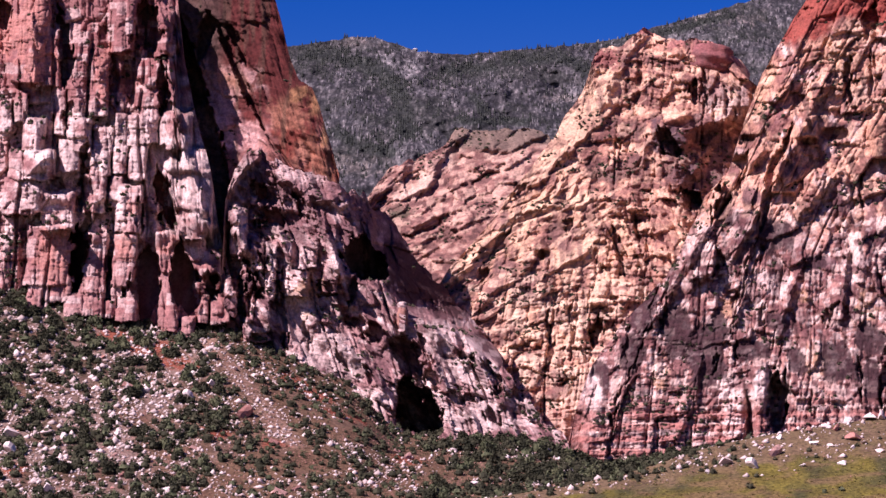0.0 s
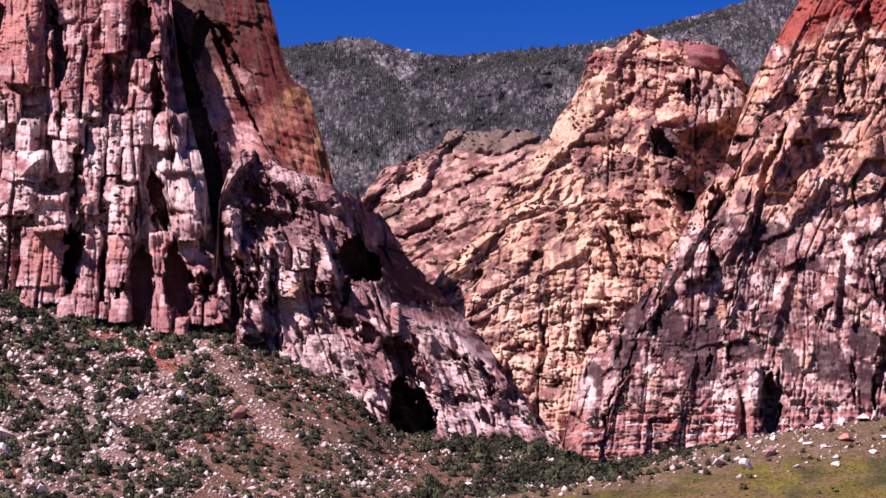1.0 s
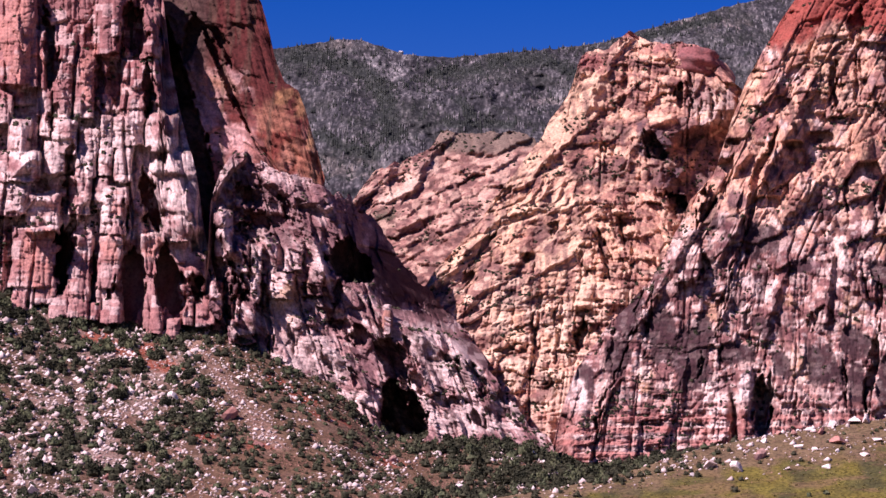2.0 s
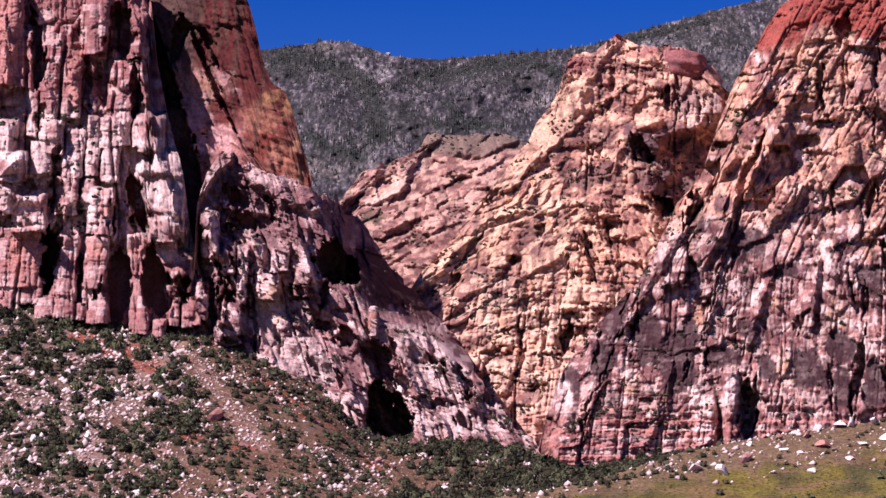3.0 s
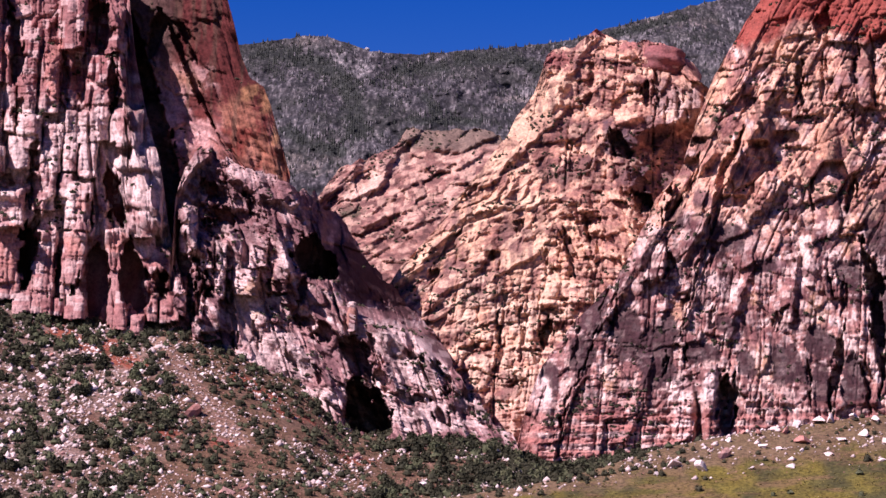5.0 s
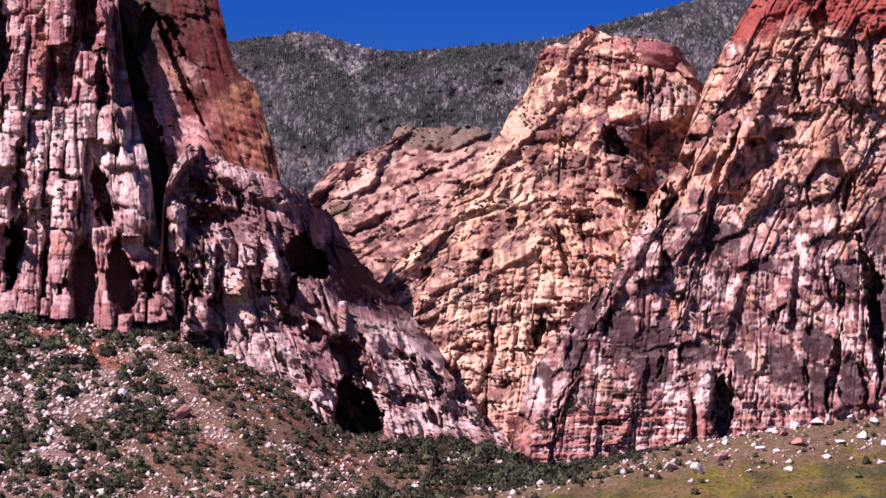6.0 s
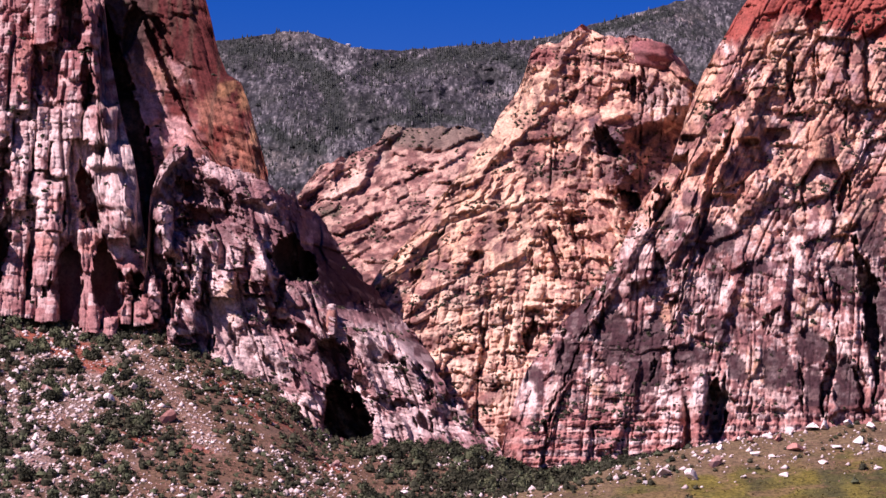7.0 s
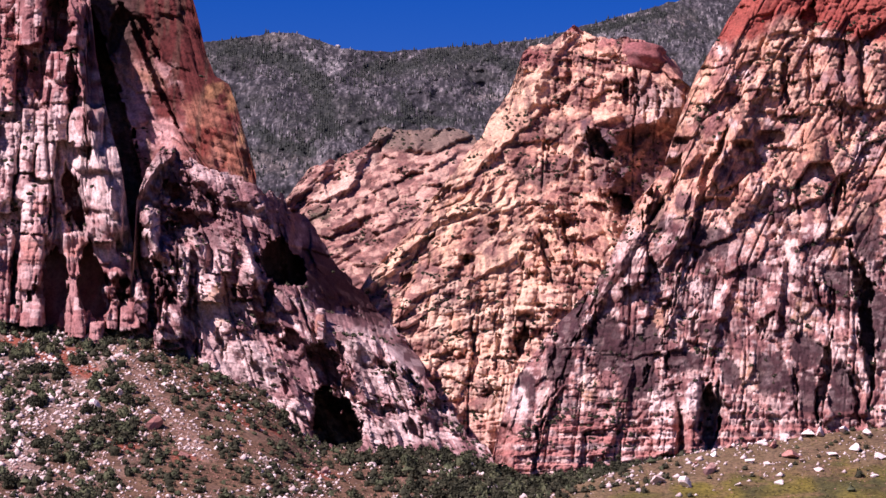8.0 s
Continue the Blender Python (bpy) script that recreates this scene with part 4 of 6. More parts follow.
RIDGES_D = [
    ([(193.8, 231.3), (177.3, 211.3), (165.5, 191.5), (153.4, 171.9), (138.9, 147.3), (126.3, 122.9)], 5.6, 4.2, 9), ([(213.1, 236.8), (199.5, 207.7), (184.5, 182.6), (175.2, 164.8)], 7.7, 3.5, 8), ([(240.0, 281.3), (224.3, 251.5), (216.3, 233.1)], 10.6, 4.2, 8), ([(239.6, 218.6), (224.8, 200.5), (217.3, 189.7)], 8.3, 4.2, 7),
    ([(163.5, 168.4), (161.8, 154.3), (154.1, 147.3)], 10.2, 2.0, 6), ([(215.7, 161.3), (207.8, 140.3), (199.8, 116.0)], 6.8, 3.4, 5), ([(185.7, 171.9), (180.5, 147.3), (173.3, 122.9)], 5.5, 2.4, 6), ([(243.3, 168.4), (240.3, 147.3), (237.3, 126.4)], 6.2, 2.4, 6),
    ([(152.2, 98.9), (146.1, 71.8), (137.1, 51.7)], 6.7, 2.3, 5), ([(111.9, 92.1), (101.2, 65.1), (95.7, 45.1)], 7.3, 2.0, 5),
]


def relief_right(x, z):
    smooth = ovals(x, z, VARNISH_D, 0.3, 0.3, 420)
    tall = step(150, 185, z + 10 * fbm(x / 20, z / 20, 3, 434))
    out = (0.55 + 0.35 * tall - 0.35 * smooth) * rocky(x - 0.4 * np.clip(z - 165, 0, None), z, 400, -0.12, 15.0, 0.85, 0.5, -0.04, 0.85)
    out = out + (1 - tall) * (1 - 0.8 * smooth) * (0.35 * pillows(x, z, 6, 7, 435, -0.15) + 0.3 * pillows(x, z, 3.4, 3.2, 438, 0.0))
    out = out + pillared(x, z, [(187.1, 96.8, 10.7, 50.0), (249.8, 173.7, 8.1, 27.1), (256.9, 167.7, 6.8, 23.7), (155.6, 183.3, 17.0, 34.0), (222.7, 253.4, 14.5, 13.8), (243.1, 218.6, 8.2, 30.8), (171.3, 78.5, 13.3, 26.6), (278.5, 309.3, 12.6, 45.3), (291.2, 306.8, 9.8, 45.3), (304.9, 300.4, 13.9, 38.3), (265.9, 251.7, 11.7, 27.6), (251.3, 176.9, 10.2, 20.3), (257.0, 168.4, 6.8, 16.9)], 430)
    out = out + pillared(x, z, [(187.2, 98.9, 10.0, 46.7)], 431, 5)
    out = out + domes(x, z, [(223.8, 182.6, 20.4, 37.3, 2.4), (154.8, 164.8, 12.2, 20.3, 2.0), (186.0, 75.2, 6.6, 23.2, 2.3), (222.5, 249.7, 10.3, 13.8, 2.8), (251.4, 161.3, 10.1, 20.3, 2.0), (81.2, 58.4, 13.2, 26.4, 2.0), (222.5, 249.7, 9.0, 9.6, 3.1), (264.6, 236.5, 6.2, 13.0, 3.1), (277.4, 188.0, 7.5, 4.8, 2.7)])
    shelf = (z + 1.2 * fbm(x / 14, z / 14, 2, 415)) / 5.2 % 1
    out = out + 2.2 * shelf * step(1.0, 0.85, shelf) * step(96, 70, z) * (1 - smooth)
    edge_x = np.interp(z, [p[1] for p in TOP_D], [p[0] for p in TOP_D])
    out = out - 12 * step(14, 0, x - edge_x)
    out = out - 9 * ovals(x, z, ROOF_D, 0.3, 0.2)
    return out + ridges(x, z, RIDGES_D, 450) - np.maximum(clefts(x, z, CRACKS_D), clefts(x, z, CRACKS_D_FAR))


VARNISH_D = [(118.5, 131.6, 10.1, 17.5), (138.1, 116.7, 10.1, 17.5), (154.3, 102.3, 12.1, 19.5), (165.1, 121.2, 5.4, 9.4), (184.2, 105.7, 10.8, 6.7), (232.9, 98.9, 10.8, 12.8), (201.2, 175.5, 11.0, 11.0), (171.7, 194.0, 4.1, 11.0), (111.6, 105.0, 8.0, 11.4), (92.5, 89.4, 6.0, 11.3), (253.2, 112.6, 11.5, 10.1), (197.4, 122.2, 6.8, 6.1), (209.5, 98.2, 6.0, 8.1), (222.4, 159.5, 8.2, 4.1), (253.0, 85.3, 5.4, 15.5), (240.5, 244.1, 7.7, 5.6), (292.2, 187.5, 8.8, 20.4), (272.6, 87.2, 8.6, 16.6), (272.0, 153.4, 8.5, 10.5), (293.3, 133.5, 10.1, 23.5), (269.6, 329.3, 10.5, 14.0)]
FRESH_D = [(85.0, 78.5, 11.3, 19.9), (114.0, 51.7, 19.8, 7.9), (150.5, 58.4, 19.8, 8.6), (186.5, 85.3, 6.0, 11.3), (249.4, 157.8, 8.8, 13.5), (228.5, 204.1, 10.2, 13.6), (151.6, 168.4, 8.8, 16.9), (198.1, 147.3, 13.5, 10.1), (168.1, 81.9, 13.3, 13.3)]
FRESH_D_FAR = [(277.9, 300.2, 9.0, 13.9), (290.5, 285.8, 9.0, 20.8), (269.4, 271.3, 10.4, 13.8), (293.6, 232.5, 13.7, 20.6), (249.8, 163.3, 8.8, 11.5), (307.3, 286.0, 10.4, 17.3)]
GOLD_D = [(129.1, 87.0, 5.3, 14.7), (218.9, 98.9, 7.4, 13.5), (211.8, 138.5, 6.1, 5.4), (251.1, 131.6, 6.8, 8.8), (142.0, 140.3, 8.1, 4.1), (186.3, 255.2, 12.4, 20.7), (170.3, 131.6, 6.0, 8.7), (194.5, 281.3, 13.9, 17.3)]
GOLD_D_FAR = [(264.6, 236.5, 6.9, 13.7), (253.2, 137.1, 6.7, 9.4), (277.5, 189.1, 8.2, 5.4), (273.3, 173.7, 7.5, 16.9), (246.6, 281.8, 13.9, 20.8)]


MAUVE_D = [(179.2, 179.0, 9.6, 11.6), (187.2, 202.3, 8.3, 6.9), (240.0, 196.9, 4.1, 20.7), (227.5, 159.5, 11.6, 5.5), (212.1, 218.6, 6.9, 6.9), (177.6, 218.6, 3.5, 8.3), (259.6, 182.6, 5.5, 20.7), (240.7, 126.4, 6.8, 8.1)]


def paint_right(x, z):
    c = mottle(x + 0.15 * z, z, 410, (0.28, 0.125, 0.115), (0.60, 0.31, 0.25), (0.90, 0.67, 0.58), -0.08, 0.04, 5, 5)
    c = blend(c, CREAM, 0.8 * np.maximum(ovals(x, z, FRESH_D, 0.5, 0.7), ovals(x, z, FRESH_D_FAR, 0.5, 0.7)))
    c = blend(c, (0.85, 0.47, 0.31), 0.9 * step(155, 205, z) * step(-0.35, 0.0, fbm(x / 12, z / 10, 3, 422)))
    c = blend(c, (0.30, 0.14, 0.125), 0.75 * step(0.0, 0.3, fbm(x / 10, z / 14, 4, 423)))
    c = blend(c, (0.21, 0.105, 0.11), 0.85 * ovals(x, z, MAUVE_D, 0.3, 0.4, 424))
    c = blend(c, (0.70, 0.42, 0.25), 0.65 * np.maximum(ovals(x, z, GOLD_D, 0.5, 0.7), ovals(x, z, GOLD_D_FAR, 0.5, 0.7)))
    c = blend(c, (0.062, 0.03, 0.035), 0.93 * ovals(x, z, VARNISH_D, 0.15, 0.35, 420))
    c = blend(c, (0.08, 0.037, 0.04), 0.7 * step(0.16, 0.34, fbm((x + 0.15 * z) / 3.5, z / 14, 4, 413)))
    c = blend(c, CREAM, 0.7 * step(0.28, 0.42, fbm(x / 3.2, z / 2.4, 4, 418)) * step(205, 180, z) * (1 - 0.8 * ovals(x, z, VARNISH_D, 0.15, 0.35, 420)))
    c = blend(c, CREAM, ovals(x, z, [(186.5, 83.9, 5.7, 13.3), (85.0, 81.9, 8.6, 8.6), (148.7, 55.1, 13.2, 5.9), (173.9, 63.4, 9.9, 8.6)], 0.3, 0.4))
    bare = 1 - 0.85 * ovals(x, z, VARNISH_D, 0.15, 0.35, 420)
    c = patches(c, x, z, 5, 4, 430, (0.92, 0.67, 0.56), (0.16, 0.06, 0.062), 0.95 * bare * step(215, 185, z), -0.12, 0.2, 0.32)
    c = patches(c, x - 0.4 * np.clip(z - 165, 0, None), z, 4, 5, 431, (0.92, 0.58, 0.40), (0.34, 0.14, 0.11), 0.9 * step(175, 205, z), -0.12, 0.22, 0.28)
    beds = np.abs(((z + 1.5 * fbm(x / 15, z / 15, 2, 415)) / 7.5) % 1 - 0.5)
    c = blend(c, BLUSH, 0.8 * step(85, 60, z) * step(0.18, 0.3, beds))
    c = blend(c, BLUSH, 0.6 * ovals(x, z, [(77.9, 58.4, 11.2, 26.4), (183.7, 61.7, 6.6, 13.2)], 0.5, 0.5))
    c = blend(c, (0.38, 0.085, 0.06), 0.95 * step(-4, 3, z - line([(199.0, 300.1), (213.1, 302.0), (230.8, 303.2), (249.4, 319.2), (272.0, 312.9), (288.5, 306.8), (308.5, 304.1)], x) + 4 * fbm(x / 9, z / 9, 3, 417)))
    return c


right = thing("sandstone_buttress", "steep varnished sandstone buttress with a red summit band", "cliff")
face(right, "rock_panel", (1762, 0.39), np.concatenate([np.arange(64, 312, 0.56), np.arange(312, 476, 3)]), lambda x: foot_of(x) - 25, lambda x: line(TOP_D, x), 410, relief_right, paint_right, 420, (0, 110), None, 20.0, 0.0, 4)

# -- the tan butte in the gap --
TOP_E = [(-15.5, 132.4), (2.1, 161.7), (27.4, 192.5), (49.7, 224.0), (74.5, 259.3), (80.5, 271.7), (92.3, 288.4), (98.2, 306.6), (101.7, 317.7), (106.4, 322.9), (120.2, 323.8), (128.2, 332.4), (136.1, 337.7), (143.5, 332.4), (158.5, 328.1), (168.1, 330.7), (181.3, 328.1), (192.1, 319.5), (196.9, 308.3), (205.3, 294.7), (228.6, 261.3), (262.8, 232.9)]
CRACKS_E_HIGH = [
    ([(172.3, 307.4), (173.3, 277.9)], 3, 8), ([(166.5, 298.9), (166.8, 280.0)], 6, 14), ([(188.4, 294.7), (188.3, 267.5)], 2, 6), ([(179.4, 290.5), (179.2, 265.5)], 2, 6), ([(143.4, 263.4), (148.1, 248.2), (153.3, 243.0)], 9.7, 20),
    ([(115.2, 255.2), (115.9, 247.0)], 2.5, 7), ([(5.8, 207.0), (35.0, 212.9), (60.7, 224.0)], 2.5, 6), ([(153.8, 220.8), (160.4, 210.9), (165.4, 204.2)], 12.5, 28), ([(47.7, 214.9), (51.5, 218.8)], 4, 8), ([(121.8, 201.1), (127.8, 177.7)], 3, 9),
    ([(78.1, 195.2), (83.4, 191.3)], 5, 8), ([(43.7, 194.0), (34.5, 181.6), (27.2, 172.0)], 3, 8),
]
CRACKS_E_LOW = [
    ([(106.9, 193.2), (111.6, 177.7), (116.1, 158.6)], 3, 9), ([(66.1, 177.7), (57.6, 169.3)], 5, 12), ([(93.7, 177.7), (102.0, 162.4)], 2.5, 7), ([(27.2, 166.2), (23.5, 154.9)], 6, 12), ([(80.7, 143.6), (78.7, 103.1)], 3, 8),
    ([(66.5, 141.7), (67.2, 117.6), (65.3, 99.5)], 3.2, 9), ([(95.8, 132.4), (94.3, 110.3)], 7, 22), ([(51.3, 125.0), (67.2, 128.7)], 2.2, 6), ([(42.3, 114.0), (65.0, 113.3)], 2.2, 6), ([(71.9, 110.3), (92.8, 108.5)], 2.5, 7),
    ([(47.3, 99.5), (66.2, 94.1)], 2.2, 6), ([(69.5, 88.7), (85.3, 94.1)], 2.5, 7),
]
CRACKS_E = CRACKS_E_HIGH + CRACKS_E_LOW
SHADE_E = [(214.1, 333.3), (207.2, 294.7), (196.0, 271.7), (159.9, 260.5), (143.1, 245.0), (144.6, 220.8), (156.5, 177.7)]
NOSE_E = [(109.0, 311.7, 10.5, 9.0, 3.7), (158.1, 322.5, 11.3, 7.5, 3.4), (181.3, 316.9, 15.8, 9.8, 3.8), (53.1, 177.7, 13.5, 9.8, 7.0), (84.6, 173.9, 11.0, 8.0, 3.5), (96.2, 150.3, 7.8, 10.7, 4.5), (116.3, 147.3, 8.5, 7.8, 4.0), (58.5, 132.4, 14.1, 10.5, 2.1), (75.2, 103.1, 20.9, 13.9, 2.1)]


SMOOTH_E = [(55.0, 132.4, 21.1, 17.6), (79.0, 114.0, 21.0, 17.5), (63.1, 175.8, 20.0, 15.0), (113.2, 294.7, 16.4, 16.4), (116.3, 147.3, 8.5, 7.8), (96.2, 150.3, 7.8, 10.7)]
RIDGES_E = [
    ([(102.7, 267.5), (83.4, 248.2), (66.3, 228.0), (47.8, 218.4), (27.7, 212.9), (5.8, 206.6)], 17.9, 2.6, 6), ([(118.6, 212.1), (93.1, 210.5), (71.2, 208.1), (53.0, 205.0), (40.1, 196.4), (31.7, 185.5), (21.8, 172.0), (5.7, 157.9)], 5.8, 4.4, 7),
    ([(101.1, 183.5), (91.8, 175.4), (77.2, 167.8), (66.3, 160.9)], 10.8, 2.5, 6), ([(136.1, 337.6), (123.7, 318.1), (113.4, 298.9), (103.8, 277.9)], 10.0, 3.8, 7), ([(143.6, 301.1), (129.9, 291.3), (121.3, 283.8)], 4.5, 1.9, 4),
    ([(109.5, 212.1), (118.4, 191.3), (127.5, 172.0)], 5.1, 1.8, 5), ([(96.5, 204.2), (103.7, 185.5), (112.0, 163.2)], 4.7, 1.8, 5), ([(124.2, 213.7), (134.0, 192.5), (145.4, 172.0)], 5.1, 2.2, 5),
]
RIBS_E = [
    ([(73.5, 224.8), (65.9, 212.1)], 3.7, 1.5, 4), ([(79.0, 225.6), (73.2, 212.1)], 3.3, 1.5, 4), ([(87.1, 224.8), (81.5, 212.9)], 3.3, 1.5, 4), ([(95.5, 225.6), (93.2, 212.9)], 3.3, 1.5, 4),
    ([(160.6, 271.7), (147.3, 267.5), (135.4, 253.1), (123.3, 232.8)], 9.0, 5.2, 7), ([(188.6, 271.7), (176.1, 253.1), (165.8, 236.9), (157.7, 224.8)], 6.0, 5.2, 7), ([(72.9, 204.2), (78.2, 199.1), (80.9, 194.0)], 9.4, 1.5, 4), ([(55.7, 166.2), (46.7, 158.6), (34.1, 151.1), (23.3, 138.0)], 10.0, 2.9, 6),
]
BARE_E = [
    ([(109.4, 294.7), (95.5, 273.7), (80.0, 257.2), (64.7, 238.9), (42.4, 222.8), (24.0, 214.9)], 14.0), ([(93.1, 210.5), (63.9, 205.8), (38.3, 191.3), (20.0, 170.1), (5.7, 158.6)], 8.0), ([(95.5, 177.7), (77.3, 170.1)], 10.0),
]
MAUVE_E = [([(41.4, 166.2), (30.5, 151.1)], 10.0), ([(31.1, 199.1), (5.8, 193.2)], 13.0)]
ROOF_E = [(62.4, 173.9, 5.7, 3.2), (99.2, 136.1, 7.8, 3.2), (107.6, 144.3, 3.5, 1.8)]


def relief_butte(x, z):
    slab = np.maximum(ovals(x, z, SMOOTH_E, 0.6, 0.5), strokes(x, z, BARE_E + MAUVE_E, 0.5, 0.4))
    flank = step(138, 165, z + 12 * fbm(x / 20, z / 20, 3, 508)) * step(128, 94, x + 12 * fbm(x / 20, z / 20, 3, 509))
    out = flank * rocky(0.45 * x + 0.34 * z, 0.8 * z - 0.6 * x, 500, 0.0, 12.0, 0.8, 0.3, 0.0, 0.7) + (1 - flank) * rocky(x, z, 540, -0.15, 15.0, 0.85, 0.6, 0.0, 0.85)
    out = (0.85 - 0.6 * slab) * out
    stacked = step(185, 165, z + 10 * fbm(x / 15, z / 15, 3, 571)) * step(28, 46, x)
    out = out + stacked * (0.6 * pillows(x, z, 8, 6, 572, -0.1) + 0.4 * pillows(x, z, 4, 3.5, 575, 0.0))
    steep = step(158, 172, z) * step(222, 208, z) * step(88, 100, x) * step(160, 148, x)
    out = out + steep * 0.7 * pillows(x, z, 6, 14, 578, 0.42)
    b = (z + 0.0036 * (x - 105) ** 2) / 13 + 0.4 * fbm(x / 45, z / 45, 3, 505)
    k = b % 1
    out = out + 3.2 * k * step(1.0, 0.9, k) + 5 * fbm(x / 45, z / 45, 3, 506)
    fine = (z + 0.0036 * (x - 105) ** 2) / 4.2 + 0.35 * fbm(x / 25, z / 25, 3, 507)
    out = out + (0.8 * slab + 1.3 * flank * (1 - slab)) * (fine % 1)
    out = out + np.maximum(ridges(x, z, RIDGES_E, 550, 1.6), ridges(x, z, RIBS_E, 560, 0.6))
    out = out - 1.15 * np.minimum(turn(x + 16 * fbm(x / 14, z / 14, 4, 521) + 9 * (cells(x / 7, z / 9, 522)[1] - 0.5), z, SHADE_E, 1.0), 24) - 0.3 * turn(x, z, SHADE_E, 1.0) + domes(x, z, NOSE_E)
    return out - clefts(x, z, CRACKS_E) - 8 * ovals(x, z, ROOF_E, 0.3, 0.2)


GOLD_E = [(24.0, 205.0, 25.3, 18.1), (30.7, 166.2, 21.4, 21.4), (54.9, 128.7, 17.6, 14.0), (79.1, 117.6, 17.5, 17.5), (98.2, 154.9, 17.7, 14.2), (99.4, 185.5, 25.1, 21.5), (64.1, 212.9, 29.0, 14.5), (41.7, 181.6, 21.5, 21.5), (77.1, 162.4, 21.3, 21.3), (113.8, 185.5, 14.3, 21.5), (64.9, 245.0, 18.3, 14.6), (103.8, 294.7, 18.6, 22.4)]
# Dark mauve rock, and the shade of gully and alcoves painted into the colour.
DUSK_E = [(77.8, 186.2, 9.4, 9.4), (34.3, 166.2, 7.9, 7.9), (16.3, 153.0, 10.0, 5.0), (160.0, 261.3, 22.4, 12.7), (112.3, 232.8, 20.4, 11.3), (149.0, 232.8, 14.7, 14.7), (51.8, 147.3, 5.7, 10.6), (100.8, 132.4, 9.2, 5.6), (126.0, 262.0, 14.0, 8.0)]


def paint_butte(x, z):
    b = z + 0.0036 * (x - 105) ** 2
    c = mottle(x / 2, b, 510, (0.30, 0.14, 0.11), (0.66, 0.345, 0.24), (0.93, 0.57, 0.38), -0.09, 0.05, 7, 4)
    c = blend(c, (0.94, 0.58, 0.36), 0.65 * ovals(x, z, GOLD_E, 0.6, 0.9))
    c = blend(c, (0.99, 0.66, 0.43), 0.75 * strokes(x, z, BARE_E, 0.5, 0.35))
    c = blend(c, (0.36, 0.18, 0.155), 0.75 * strokes(x, z, MAUVE_E, 0.6, 0.5))
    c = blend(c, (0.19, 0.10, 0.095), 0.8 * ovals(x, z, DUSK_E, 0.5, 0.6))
    c = blend(c, (0.98, 0.70, 0.50), 0.7 * step(-0.1, 0.15, fbm(x / 8, z / 8, 4, 511)) * step(175, 135, z) * step(30, 50, x))
    c = blend(c, BLUSH, 0.9 * ovals(x, z, [(107.6, 313.9, 11.3, 9.0), (136.0, 335.0, 11.3, 4.5), (181.5, 320.3, 17.3, 10.5), (158.3, 325.5, 7.5, 4.5)], 0.4, 0.4))
    # The gully's shade, painted as dark plum.
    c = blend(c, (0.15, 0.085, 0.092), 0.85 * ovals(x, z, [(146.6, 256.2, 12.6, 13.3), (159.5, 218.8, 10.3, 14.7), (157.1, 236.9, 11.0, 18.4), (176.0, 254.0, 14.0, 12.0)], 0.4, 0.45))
    c = blend(c, (0.62, 0.45, 0.39), 0.8 * ovals(x, z, [(185.6, 282.1, 16.3, 15.6)], 0.3, 0.4))
    c = blend(c, (0.20, 0.11, 0.10), 0.6 * step(0.12, 0.36, streaks(x, z, 513, 4, 22)))
    c = patches(c, x, z, 6, 4.5, 530, (0.99, 0.70, 0.50), (0.30, 0.13, 0.11), 0.9 * step(185, 150, z), -0.1)
    c = patches(c, 0.8 * x + 0.6 * z, 0.8 * z - 0.6 * x, 8, 3.5, 531, (0.96, 0.63, 0.43), (0.30, 0.135, 0.115), 0.8 * step(150, 185, z), 0.0, 0.2, 0.27)
    # Bluish skylit shade of the gully, painted again over the patches.
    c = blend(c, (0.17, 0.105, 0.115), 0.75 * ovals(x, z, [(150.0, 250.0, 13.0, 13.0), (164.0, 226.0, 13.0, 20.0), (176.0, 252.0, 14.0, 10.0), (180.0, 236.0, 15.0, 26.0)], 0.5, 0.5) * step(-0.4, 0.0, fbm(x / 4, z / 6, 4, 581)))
    c = blend(c, (0.34, 0.13, 0.11), 0.8 * ovals(x, z, [(106.6, 314.5, 10.0, 8.0), (137.0, 336.0, 9.0, 4.0)], 0.3, 0.4))
    return blend(c, PINK, 0.35 * step(90, 60, z))


butte = thing("sandstone_butte", "tan and gold sandstone butte with swirling beds", "cliff")
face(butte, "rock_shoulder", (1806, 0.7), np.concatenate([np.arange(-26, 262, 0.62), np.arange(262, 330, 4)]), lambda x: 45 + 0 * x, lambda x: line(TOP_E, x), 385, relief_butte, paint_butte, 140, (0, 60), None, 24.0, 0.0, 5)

for x, z, rx, rz in [(179.6, 314.3, 15.0, 9.8)]:
    lump(butte, "summit_dome", x, z, rx, rz, (1806, 0.7), -4, (0.34, 0.13, 0.12), 540, "smooth dull red rock dome")

# -- the low knob behind the wash --
TOP_F = [(-93.8, 215.5), (-69.4, 232.5), (-55.3, 252.3), (-51.3, 262.4), (-40.9, 277.3), (-19.2, 285.6), (2.6, 297.2), (9.8, 311.0), (16.0, 314.3), (33.7, 311.0), (51.5, 313.2), (67.1, 314.3), (82.3, 306.7), (93.8, 275.2), (132.4, 215.5)]


